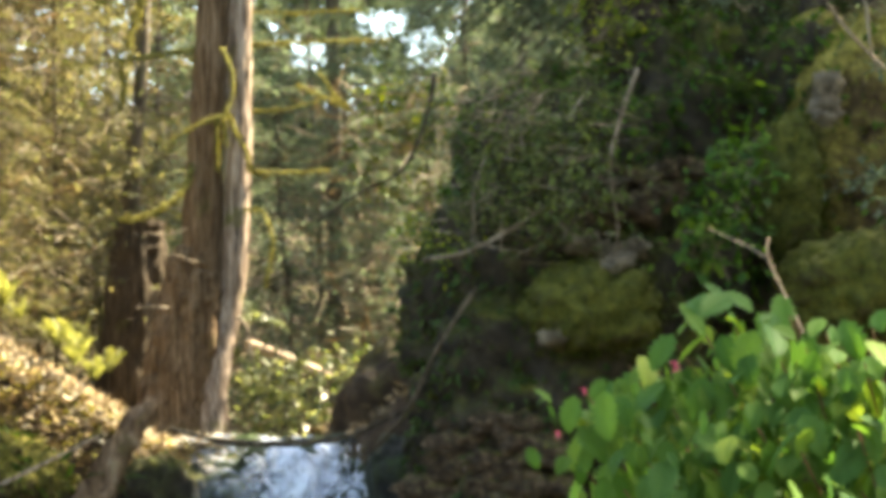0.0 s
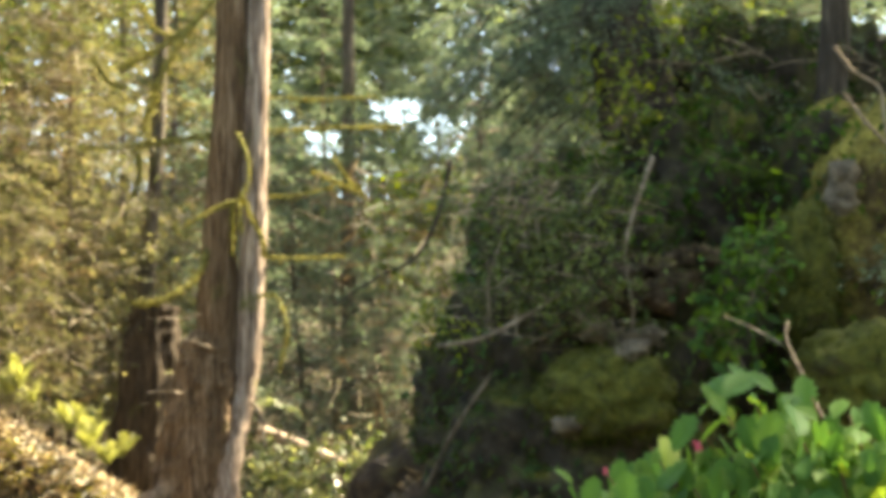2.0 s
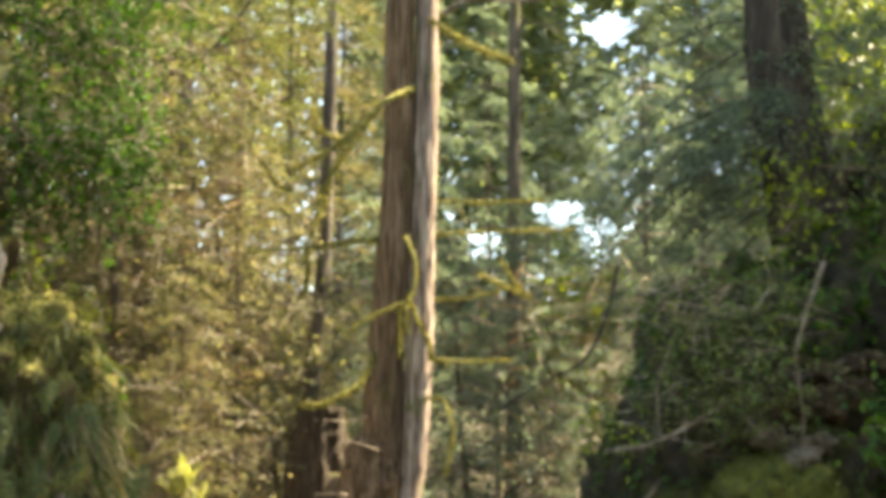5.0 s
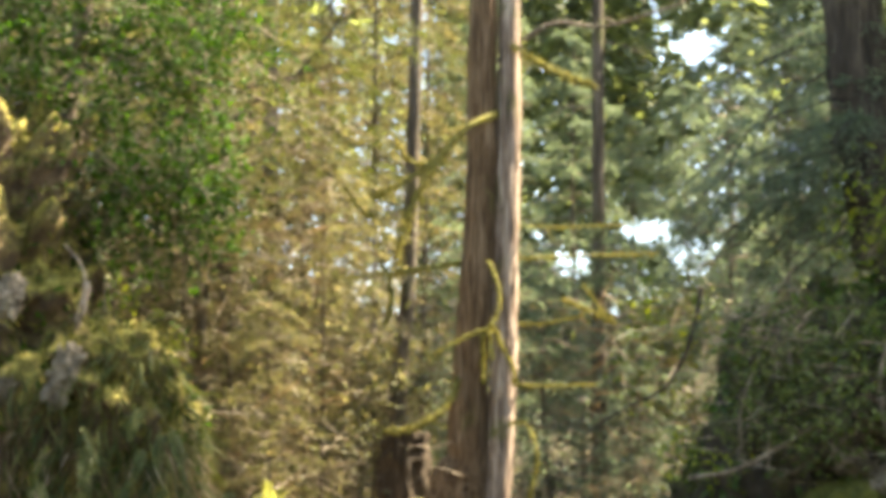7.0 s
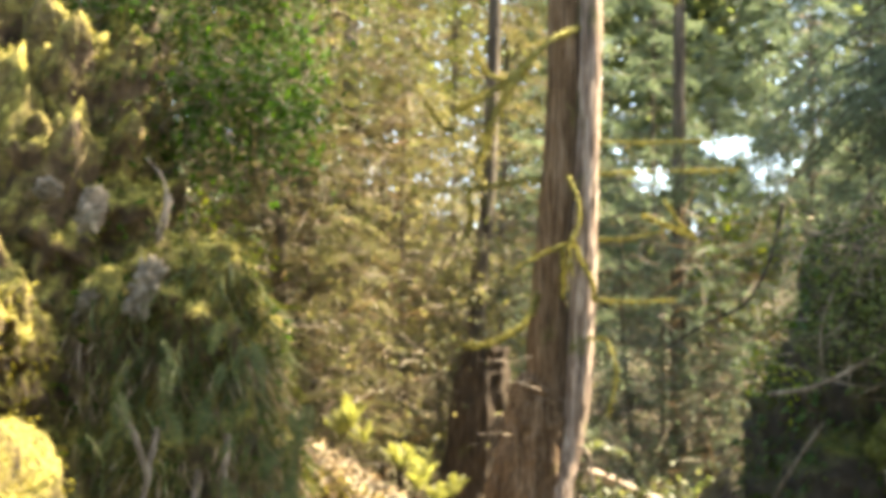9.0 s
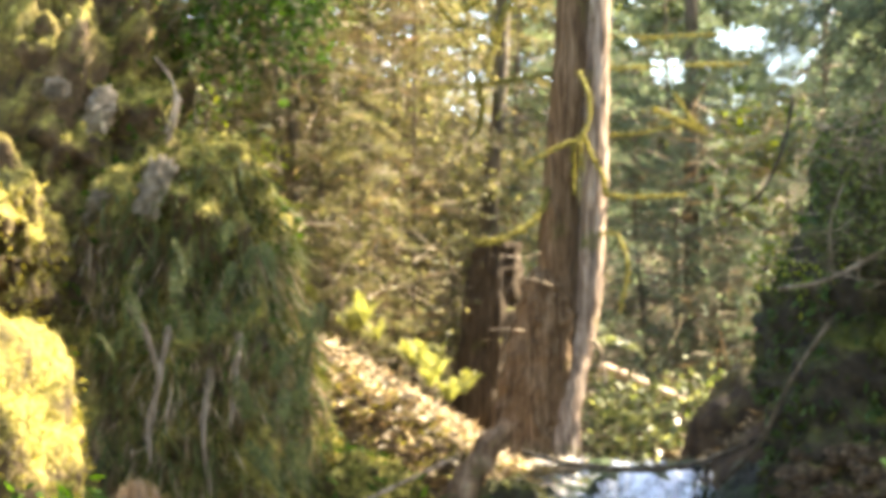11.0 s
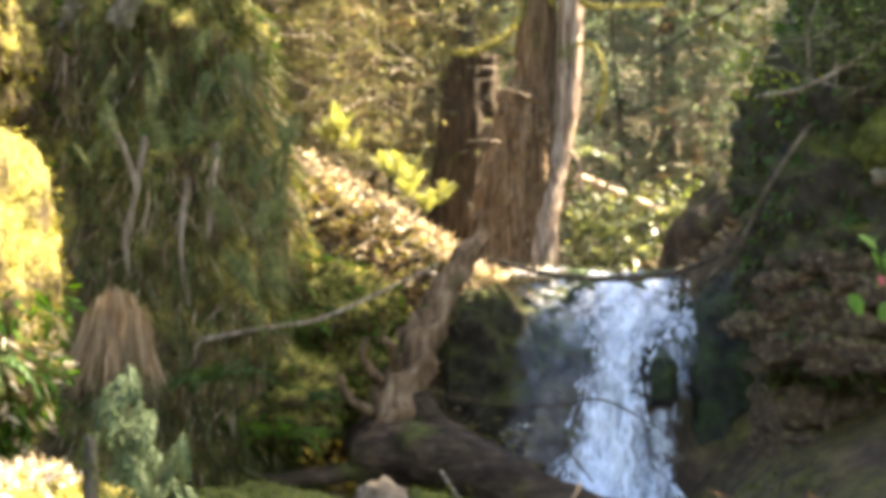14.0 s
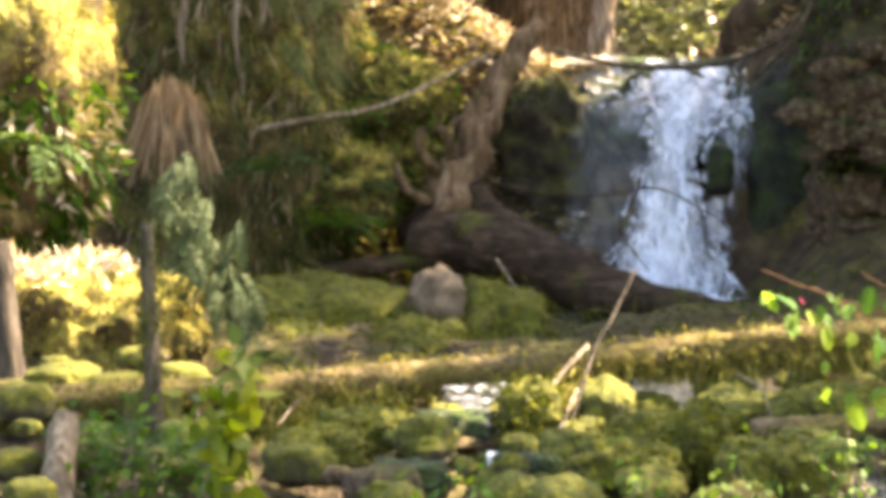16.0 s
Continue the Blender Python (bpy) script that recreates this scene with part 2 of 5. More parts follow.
# Golden strands, brightened in colour for moss in the sun.
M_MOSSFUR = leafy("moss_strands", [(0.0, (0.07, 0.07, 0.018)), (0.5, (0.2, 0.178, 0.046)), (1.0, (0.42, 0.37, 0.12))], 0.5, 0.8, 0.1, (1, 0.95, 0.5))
# Dry leaves and stalks; the sun's glare is put into the very pale colours.
M_STRAW = leafy("sunlit_dry_litter", [(0.0, (0.34, 0.25, 0.18)), (0.5, (0.64, 0.53, 0.41)), (1.0, (0.84, 0.75, 0.62))], 0.3, 0.7, 0.2, (1, 0.85, 0.6))
# Darker strands: the shade on rock, log and bed is put into their colour.
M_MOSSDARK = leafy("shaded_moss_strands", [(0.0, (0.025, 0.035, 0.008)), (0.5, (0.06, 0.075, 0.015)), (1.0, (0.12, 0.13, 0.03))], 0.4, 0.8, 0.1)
M_MOSSGREEN = leafy("green_cushion_moss", [(0.0, (0.035, 0.044, 0.007)), (0.5, (0.085, 0.095, 0.013)), (1.0, (0.18, 0.178, 0.025))], 0.5, 0.8, 0.1)
M_PALEWOOD = barky("pale_barkless_wood", ((0.2, 0.14, 0.1), (0.4, 0.3, 0.22), (0.55, 0.44, 0.34)), None, scale=12.0)
M_PETAL = leafy("magenta_petals", [(0.0, (0.5, 0.07, 0.13)), (1.0, (0.62, 0.14, 0.22))], 0.4, 0.5, 0.3, (1, 0.6, 0.8))


def water_material():
    n = Nodes("stream_water")
    ripple = n.noise(7.0, 5.0)
    n.bump(ripple, 0.6, 0.05)
    n.bsdf.inputs["Transmission Weight"].default_value = 0.6
    n.bsdf.inputs["IOR"].default_value = 1.33
    return n.done(n.ramp(ripple, [(0.4, (0.05, 0.055, 0.05)), (0.7, (0.25, 0.27, 0.28))]), 0.08, 0.5)


def foam_material(name, lo, hi, film=0.0, holes=0.0, most=1.0):
    """White falling water; where its film is thin, the wet rock shows through."""
    n = Nodes(name)
    streak = n.noise(8.0, 9.0, 0.7, (1.0, 1.0, 0.5))
    fine = n.noise(26.0, 3.0, 0.5, (1.0, 1.0, 0.4))
    f = n.math("ADD", n.math("MULTIPLY", streak, 0.72), n.math("MULTIPLY", fine, 0.28))
    n.bump(f, 0.7, 0.04)
    cover = f
    if film:
        thick = n.add("ShaderNodeAttribute")
        thick.attribute_name = "film"
        cover = n.math("ADD", f, n.math("MULTIPLY", n.math("SUBTRACT", thick.outputs["Fac"], 0.5), film))
    alpha = n.grey(cover, lo, hi)
    if holes:
        alpha = n.math("MULTIPLY", alpha, n.grey(n.noise(12.0, 2.0, 0.5, (1.0, 1.0, 0.6)), holes, holes + 0.22))
    n.link(n.math("MULTIPLY", alpha, most), n.bsdf.inputs["Alpha"])
    return n.done(n.ramp(f, [(0.36, (0.33, 0.38, 0.47)), (0.6, (0.70, 0.76, 0.86))]), 0.45, 0.5)


M_WATER, M_FOAM, M_VEIL = water_material(), foam_material("falling_foam", 0.33, 0.53), foam_material("thin_water_film", 0.36, 0.72, 0.2, 0.0, 0.13)
M_RIFFLE = foam_material("sunlit_riffle_water", 0.5, 0.75, 0.25, 0.42, 0.55)
M_CHUTE, M_FILM = foam_material("white_chute_water", 0.33, 0.72, 0.5, 0.2), foam_material("broken_film_water", 0.38, 0.76, 0.3, 0.34, 0.75)

# ---- mesh tools ----
def rng(seed):
    return np.random.default_rng(seed)


def mesh_of(name, verts, faces, material, smooth=True):
    me = bpy.data.meshes.new(name)
    me.from_pydata([tuple(v) for v in verts], [], faces)
    me.materials.append(material)
    if smooth:
        me.polygons.foreach_set("use_smooth", [True] * len(me.polygons))
    return me


def part(name, me, parent, label=""):
    ob = new(name, me)
    ob.parent = parent
    return tagged(ob, label)


def thing(name, at, label, category, group="", kind=""):
    ob = new(name)
    ob.location = at
    return tagged(ob, label, category, group, kind)


def smooth_line(pts, n):
    """n points on a smooth curve through pts."""
    p = np.array(pts, float)
    if len(p) == 2:
        return p[0] + (p[1] - p[0]) * np.linspace(0, 1, n)[:, None]
    u = np.linspace(0, len(p) - 1, n)
    i = np.clip(u.astype(int), 0, len(p) - 2)
    f = (u - i)[:, None]
    q = np.vstack([2 * p[0] - p[1], p, 2 * p[-1] - p[-2]])
    a, b, c, d = q[i], q[i + 1], q[i + 2], q[i + 3]
    return 0.5 * (2 * b + (c - a) * f + (2 * a - 5 * b + 4 * c - d) * f ** 2 + (3 * b - a - 3 * c + d) * f ** 3)


class Soup:
    """Gathers pieces into one mesh."""

    def __init__(self):
        self.v, self.f, self.n = [], [], 0

    def put(self, verts, faces):
        self.v.append(np.asarray(verts, float))
        self.f.extend(tuple(int(i) + self.n for i in f) for f in faces)
        self.n += len(verts)

    def tube(self, line, radii, sides=8, rough=0.0, seed=0, flute=0.0, flutes=7):
        line = np.asarray(line, float)
        r = np.interp(np.linspace(0, 1, len(line)), np.linspace(0, 1, len(radii)), radii)
        d = np.gradient(line, axis=0)
        d /= np.linalg.norm(d, axis=1)[:, None] + 1e-9
        ref = np.array((0.0, 0.0, 1.0)) if abs(d[0, 2]) < 0.8 else np.array((0.0, 1.0, 0.0))
        a = np.cross(d, ref)
        a /= np.linalg.norm(a, axis=1)[:, None] + 1e-9
        b = np.cross(d, a)
        ang = np.linspace(0, 2 * np.pi, sides, endpoint=False)
        vs = []
        for k in range(len(line)):
            rad = np.full(sides, r[k])
            if rough or flute:
                for j in range(sides):
                    q = Vector((math.cos(ang[j]) * 2.0, math.sin(ang[j]) * 2.0 + seed * 3.1, k * 0.13))
                    rad[j] *= 1 + rough * noise.noise(q * 1.7) + flute * math.sin(ang[j] * flutes + seed + 1.5 * noise.noise(Vector((seed, k * 0.05, 0))))
            vs.append(line[k] + a[k] * (np.cos(ang) * rad)[:, None] + b[k] * (np.sin(ang) * rad)[:, None])
        fs = [(k * sides + j, k * sides + (j + 1) % sides, (k + 1) * sides + (j + 1) % sides, (k + 1) * sides + j) for k in range(len(line) - 1) for j in range(sides)]
        fs.append(tuple(range(sides))[::-1])
        fs.append(tuple(range((len(line) - 1) * sides, len(line) * sides)))
        self.put(np.vstack(vs), fs)

    def leaves(self, pos, way, face, length, width):
        """Diamond leaves: from pos along way, turned to face."""
        pos, way, face = (np.asarray(q, float) for q in (pos, way, face))
        way = way / (np.linalg.norm(way, axis=1)[:, None] + 1e-9)
        side = np.cross(way, face)
        side /= np.linalg.norm(side, axis=1)[:, None] + 1e-9
        length, width = np.broadcast_to(length, len(pos))[:, None], np.broadcast_to(width, len(pos))[:, None]
        q = np.stack([pos, pos + way * length * 0.45 + side * width * 0.5, pos + way * length, pos + way * length * 0.45 - side * width * 0.5], 1)
        i = np.arange(len(pos)) * 4
        self.put(q.reshape(-1, 3), np.stack([i, i + 1, i + 2, i + 3], 1).tolist())

    def mesh(self, name, material, smooth=True):
        return mesh_of(name, np.vstack(self.v), self.f, material, smooth)


def unit(v):
    return v / (np.linalg.norm(v, axis=-1, keepdims=True) + 1e-9)


def rough_ball(size, seed, amp=0.25, freq=0.9, level=4, blocky=0.0):
    """Verts and faces of a rock about the origin."""
    bm = bmesh.new()
    bmesh.ops.create_icosphere(bm, subdivisions=level, radius=1.0)
    off = Vector((seed * 7.3, seed * 3.7, seed * 1.9))
    m = max(size)
    for v in bm.verts:
        d = v.co.normalized()
        if blocky:
            k = max(abs(d.x), abs(d.y), abs(d.z))
            d = d * (1 + blocky * (1 / k - 1))
        q = Vector((d.x * size[0], d.y * size[1], d.z * size[2]))
        h = noise.fractal(q * freq / m * 2 + off, 0.9, 2.1, 5)
        h += 0.5 * (0.4 - abs(noise.noise(q * freq / m * 5 + off)))
        v.co = q * (1 + amp * h)
    verts, faces = [tuple(v.co) for v in bm.verts], [tuple(v.index for v in f.verts) for f in bm.faces]
    bm.free()
    return verts, faces


def rock(name, at, size, seed, material, label, category="rock", amp=0.25, freq=0.9, level=4, blocky=0.3, turn=(0, 0, 0), group=""):
    v, f = rough_ball(size, seed, amp, freq, level, blocky)
    ob = new(name, mesh_of(name, v, f, material))
    ob.matrix_world = pose(*at, *turn)
    return tagged(ob, label, category, group)


# ---- ground ----
def step(a, b, v):
    t = np.clip((v - a) / (b - a), 0, 1)
    return t * t * (3 - 2 * t)


def ground_height(x, y):
    """The gully: a bed below the fall, the shelf above it, and banks on both sides."""
    low = -0.12 + 0.02 * y
    high = 2.15 + 0.05 * (y - 22) + 0.16 * np.maximum(y - 36, 0)
    shelf = step(21.2, 22.4, y)
    base = low + (high - low) * shelf
    mid = 1.3
    left = np.maximum(mid - 0.75 - x, 0)
    right = np.maximum(x - mid - 0.9, 0)
    bank = 0.75 * left / (1 + 0.12 * left) * step(20.5, 23, y) + 0.95 * right / (1 + 0.10 * right) * step(17.5, 22, y)
    near = 0.10 * np.abs(x - 0.4) * step(4, 12, y) * (1 - shelf) + 0.4 * (1 - step(2, 8, y)) - 0.34 * step(8, 10.5, y) * (1 - step(15, 17.5, y)) * np.exp(-((x + 0.2) / 3.4) ** 4) - 0.4 * np.exp(-((x - 1.5) / 1.0) ** 2 - ((y - 20.5) / 1.0) ** 2)
    saddle = 0.07 * np.maximum(y - 36, 0) * np.exp(-((x * 40 / np.maximum(y, 1) - 4.6) / 1.4) ** 4)
    return base + bank + near - saddle


def build_ground():
    xs = np.concatenate([np.linspace(-260, -14, 30), np.linspace(-13, 14, 180), np.linspace(15, 260, 30)])
    ys = np.concatenate([np.linspace(-120, 3, 18), np.linspace(4, 36, 200), np.linspace(37, 420, 50)])
    X, Y = np.meshgrid(xs, ys)
    Z = ground_height(X, Y)
    Z = np.where(Y > 110, Z - 0.16 * (Y - 110), Z)
    for i in range(Z.shape[0]):
        for j in range(Z.shape[1]):
            q = Vector((X[i, j], Y[i, j], 0))
            Z[i, j] += 0.12 * noise.fractal(q * 0.9, 0.8, 2.0, 4) + (0.03 * noise.noise(q * 6) if abs(X[i, j]) < 14 else 0)
    w = len(xs)
    faces = [(i * w + j, i * w + j + 1, (i + 1) * w + j + 1, (i + 1) * w + j) for i in range(len(ys) - 1) for j in range(w - 1)]
    ob = new("ground", mesh_of("ground", np.stack([X, Y, Z], -1).reshape(-1, 3), faces, M_SOIL))
    tagged(ob, "forest floor of brown litter with patches of moss", "ground", kind="structure")


build_ground()

# ---- growing things: tools ----
def fur(ob, count, length, width, seed, material, name="moss", hang=0.6, keep=None, label="", out=0.5):
    """Strands or leaves that stand on a mesh and hang down it, as a part of it."""
    r = rng(seed)
    me = ob.data
    c = np.empty(len(me.polygons) * 3)
    n = np.empty(len(me.polygons) * 3)
    a = np.empty(len(me.polygons))
    me.polygons.foreach_get("center", c)
    me.polygons.foreach_get("normal", n)
    me.polygons.foreach_get("area", a)
    c, n = c.reshape(-1, 3), n.reshape(-1, 3)
    w = a * (n[:, 1] < 0.35)
    if keep is not None:
        w = w * np.array([keep(q) for q in (c + np.array(ob.location))])
    if w.sum() == 0:
        return None
    i = r.choice(len(c), count, p=w / w.sum())
    pos = c[i] + r.normal(0, 0.03, (count, 3))
    way = n[i] * out + np.array((0, 0, -hang)) + r.normal(0, 0.45, (count, 3))
    face = n[i] + r.normal(0, 0.5, (count, 3))
    s = Soup()
    s.leaves(pos, way, face, length * r.uniform(0.5, 1.4, count), width * r.uniform(0.6, 1.3, count))
    return tagged(part(name, s.mesh(name, material, False), ob, label), kind="stuff")


def spray_branch(s, twigs, start, way, length, r, droop=0.35, needle=0.09, sprays=26, per=9, rad=0.02, lean=0.42):
    """A conifer branch: a drooping limb with flat sprays of needles to both sides."""
    way = unit(np.array(way, float))
    u = np.linspace(0, 1, 7)
    line = np.array(start) + way * (u * length)[:, None] + np.array((0, 0, -1.0)) * (droop * length * u ** 2)[:, None] + np.cumsum(r.normal(0, 0.02 * length, (7, 3)), 0)
    twigs.tube(line, [rad, rad * 0.25], 4)
    side = unit(np.cross(way, (0, 0, 1.0)))
    t = r.uniform(0.12, 1.0, sprays)
    base = np.stack([np.interp(t, u, line[:, k]) for k in range(3)], 1)
    sign = r.choice([-1.0, 1.0], sprays)[:, None]
    tw = unit(side * sign * 0.9 + way * 0.6 + r.normal(0, 0.25, (sprays, 3)) + np.array((0, 0, -0.25)))
    tl = (0.42 * length * (1.1 - t) + 0.12)[:, None] * r.uniform(0.6, 1.2, (sprays, 1))
    k = np.tile(np.linspace(0.08, 1, per), sprays)
    b = np.repeat(np.arange(sprays), per)
    pos = base[b] + tw[b] * tl[b] * k[:, None] + np.array((0, 0, -0.18)) * tl[b] * (k ** 2)[:, None] + r.normal(0, 0.012, (len(b), 3))
    nw = tw[b] * 0.8 + side * r.choice([-1.0, 1.0], (len(b), 1)) * 0.7 + r.normal(0, 0.3, (len(b), 3))
    s.leaves(pos, nw, np.array((0, 0, 1.0)) + r.normal(0, 0.45, (len(b), 3)), needle * r.uniform(0.7, 1.5, len(b)), needle * lean * r.uniform(0.7, 1.4, len(b)))


def twiglets(s, base, n, length, r, sag=0.3, rad=0.004):
    """Bare dry twigs scattered about base points."""
    i = r.integers(0, len(base), n)
    d = unit(r.normal(0, 1, (n, 3)) * np.array((1, 0.7, 0.5)))
    l = length * r.uniform(0.3, 1.3, n)
    s.leaves(base[i], d, r.normal(0, 1, (n, 3)), l, rad * r.uniform(1.5, 3.5, n))


def conifer(name, height, reach, start, seed, needles, label, bare=0.5, count=80, bark=None, sprays=26, rad=0.22, needle=0.1):
    """A forest conifer about the origin: trunk, crown of sprays, dead twigs under it."""
    r = rng(seed)
    root = thing(name, (0, 0, 0), label, "tree", "forest conifers")
    bend = r.normal(0, 0.25, 2)
    line = [(0, 0, -0.4), (bend[0] * 0.2, bend[1] * 0.2, height * 0.3), (bend[0], bend[1], height * 0.65), (bend[0] * 0.6, bend[1], height)]
    s = Soup()
    s.tube(smooth_line(line, 40), [rad * 1.25, rad, rad * 0.75, rad * 0.1], 12, 0.1, seed, 0.03)
    part("trunk", s.mesh("trunk", bark or M_BARK), root)
    crown, wood, dead = Soup(), Soup(), Soup()
    pts = []
    for k in range(count):
        z = start + (height - start) * (k / count) ** 1.1
        a = k * 2.4 + r.uniform(-0.4, 0.4)
        full = (1 - (z - start) / (height - start + 0.5)) ** 0.6
        length = reach * full * r.uniform(0.6, 1.15) + 0.25
        at = (np.interp(z, [0, height * 0.65, height], [0, bend[0], bend[0] * 0.6]), np.interp(z, [0, height], [0, bend[1]]), z)
        way = (math.cos(a), math.sin(a), r.uniform(-0.1, 0.25))
        if z < start + (height - start) * 0.45 and r.random() < bare:
            u = np.linspace(0, 1, 6)
            l = np.array(at) + np.array(way) * (u * length)[:, None] + np.array((0, 0, -0.3)) * (u ** 2 * length)[:, None] + np.cumsum(r.normal(0, 0.03, (6, 3)), 0)
            wood.tube(l, [0.018, 0.005], 4)
            pts.append(l[1:])
        else:
            spray_branch(crown, wood, at, way, length, r, r.uniform(0.2, 0.5), needle, sprays)
    tagged(part("crown", crown.mesh("crown", needles, False), root), kind="stuff")
    tagged(part("branchwork", wood.mesh("branchwork", M_TWIG), root), kind="stuff")
    if pts:
        b = np.vstack(pts)
        twiglets(dead, b, len(b) * 14, 0.45, r, rad=0.006)
        tagged(part("dead_twig_tangle", dead.mesh("dead_twig_tangle", M_DEAD, False), root, "dry brown dead twigs"), kind="stuff")
    return root


def limb(parent, pts, r0, r1, material, label="", n=24, name="limb", rough=0.35, sides=7):
    s = Soup()
    s.tube(smooth_line(pts, n), [r0, (r0 + r1) * 0.55, r1], sides, rough, len(pts) + r0 * 90)
    return part(name, s.mesh(name, material), parent, label)


def stick(pts, r0, r1, material, label, name="stick", category="stick", n=30, rough=0.25):
    s = Soup()
    s.tube(smooth_line(pts, n), [r0, (r0 + r1) * 0.55, r1], 7, rough, 3)
    return tagged(new(name, s.mesh(name, material)), label, category)


def frond_mesh(length, seed, material, droop=0.6, pairs=22, wide=0.11):
    r = rng(seed)
    u = np.linspace(0, 1, pairs + 2)
    line = np.stack([u * 0, u * length * (1 - 0.25 * droop * u), length * (0.55 * u * (1 - u * (0.5 + droop)))], 1)
    s = Soup()
    s.tube(line, [0.006, 0.002], 4)
    p = np.repeat(line[1:-1], 2, 0)
    t = np.repeat(u[1:-1], 2)
    sg = np.tile([1.0, -1.0], pairs)
    way = np.stack([sg, np.full(len(sg), 0.35), np.full(len(sg), -0.25)], 1) + r.normal(0, 0.12, (len(sg), 3))
    s.leaves(p, way, np.array((0, -0.2, 1.0)) + r.normal(0, 0.25, (len(sg), 3)), min(wide, 0.2 * length) * np.sin(np.pi * (0.12 + 0.86 * t)) ** 0.7, length / pairs * 0.9)
    return s.mesh("frond", material, False)


def fern(at, count, length, seed, label, material=None, droop=0.6, lean=(0, 0), spread=360, toward=-90):
    r = rng(seed)
    root = thing("fern", at, label, "fern", "ferns")
    kinds = [frond_mesh(length * q, seed + i, material or M_FERN, droop * q2) for i, (q, q2) in enumerate(((1, 1), (0.8, 1.3), (0.65, 0.8)))]
    for k in range(count):
        f = part("frond", kinds[k % 3], root)
        a = toward - 90 + (k / count - 0.5) * spread + r.uniform(-18, 18)
        f.matrix_local = pose(0, 0, 0, r.uniform(-25, 25) + lean[0], r.uniform(-15, 15), a) @ Matrix.Scale(r.uniform(0.8, 1.15), 4)
    return root


def shrub(at, stems, leaf, count, seed, material, label, stem_material=None, spread=0.12, category="shrub", name="shrub", rad=0.008, face=(0, -0.5, 0.8)):
    """Stems given as lines, with leaves gathered about their outer parts."""
    r = rng(seed)
    root = thing(name, (0, 0, 0), label, category)
    pts = []
    for ln in stems:
        l = smooth_line(ln, 18) + np.cumsum(r.normal(0, 0.006, (18, 3)), 0)
        s = Soup()
        s.tube(l, [rad, rad * 0.3], 5)
        part("stem", s.mesh("stem", stem_material or M_TWIG), root)
        pts.append(l[5:])
    b = np.vstack(pts)
    i = r.integers(0, len(b), count)
    pos = b[i] + r.normal(0, spread, (count, 3))
    s = Soup()
    s.leaves(pos, unit(r.normal(0, 1, (count, 3)) + np.array((0, -0.3, -0.3))), np.array(face) + r.normal(0, 0.5, (count, 3)), leaf * r.uniform(0.5, 1.3, count), leaf * 0.6 * r.uniform(0.6, 1.2, count))
    tw = Soup()
    k = min(count // 3, 900)
    j = i[:k]
    tw.leaves(b[j], pos[:k] - b[j], r.normal(0, 1, (k, 3)), np.linalg.norm(pos[:k] - b[j], axis=1), 0.006)
    tagged(part("twig_tangle", tw.mesh("twig_tangle", stem_material or M_TWIG, False), root), kind="stuff")
    tagged(part("foliage", s.mesh("foliage", material, False), root), kind="stuff")
    return root


def moss_strip(parent, pts, count, length, width, seed, material=None, name="moss", drop=0.0):
    """Moss that hangs from a limb or log, along pts."""
    r = rng(seed)
    l = smooth_line(pts, 80)
    i = r.integers(0, 80, count)
    pos = l[i] + r.normal(0, 1, (count, 3)) * width - np.array((0, 0, drop))
    clump = np.array([0.35 + 0.9 * max(0.0, noise.noise(Vector((p[0] * 2.6, seed, p[2])) ) + 0.35) for p in pos])
    way = np.array((0, -0.25, -1.0)) + r.normal(0, 0.35, (count, 3))
    s = Soup()
    s.leaves(pos, way, np.array((0, -1.0, 0.3)) + r.normal(0, 0.5, (count, 3)), length * clump * r.uniform(0.5, 1.3, count), 0.012 * r.uniform(0.6, 1.6, count))
    return tagged(part(name, s.mesh(name, material or M_MOSSFUR, False), parent), kind="stuff")


# ---- waterfall and stream ----
rock("fall_rock", (1.71, 22.75, 1.19), (1.0, 0.9, 1.1), 21, M_WET, "wet black rock under the falling water", "rock", 0.15, 1.2, 5, 0.5)
rock("fall_rock", (0.55, 22.20, 1.37), (0.42, 0.6, 0.8), 23, M_ROCK_SHADE, "dark mossy rock beside the falling water", "rock", 0.2, 1.2, 5, 0.4)
rock("fall_rock", (2.63, 21.90, 1.22), (0.36, 0.5, 1.0), 27, M_WET, "wet dark green rock beside the falling water", "rock", 0.2, 1.4, 5, 0.4)
rock("fall_rock", (2.01, 21.40, 1.39), (0.12, 0.14, 0.22), 26, M_WET, "wet black boulder parting the falling water", "rock", 0.2, 1.4, 4, 0.4)
rock("fall_rock", (1.12, 22.00, 1.69), (0.3, 0.2, 0.32), 28, M_WET, "wet dark ledge under a film of water", "rock", 0.2, 1.4, 4, 0.4)


def water_sheet(name, lefts, rights, depth, seed, material, bulge=0.12, rows=60, cols=30):
    """A sheet of water between two edge lines, given from the top down; its film thins towards the edges."""
    a, b = smooth_line(lefts, rows), smooth_line(rights, rows)
    v, film = [], []
    for i in range(rows):
        for j in range(cols):
            u = j / (cols - 1)
            ragged = 0.10 * noise.noise(Vector((seed * 5.0, i * 0.21, 0.0))) * (1 - u) - 0.10 * noise.noise(Vector((seed * 9.0, i * 0.21, 4.0))) * u
            p = a[i] + (b[i] - a[i]) * (u + ragged)
            q = Vector((p[0] * 4.0, p[2] * 1.6, seed))
            w = Vector((p[0] * 15.0, p[2] * 7.0, seed))
            v.append((p[0], p[1] - bulge * math.sin(u * math.pi) - depth * noise.fractal(q, 0.8, 2.0, 4) - 0.25 * depth * noise.fractal(w, 0.8, 2.0, 3), p[2] + 0.5 * depth * noise.noise(q * 2)))
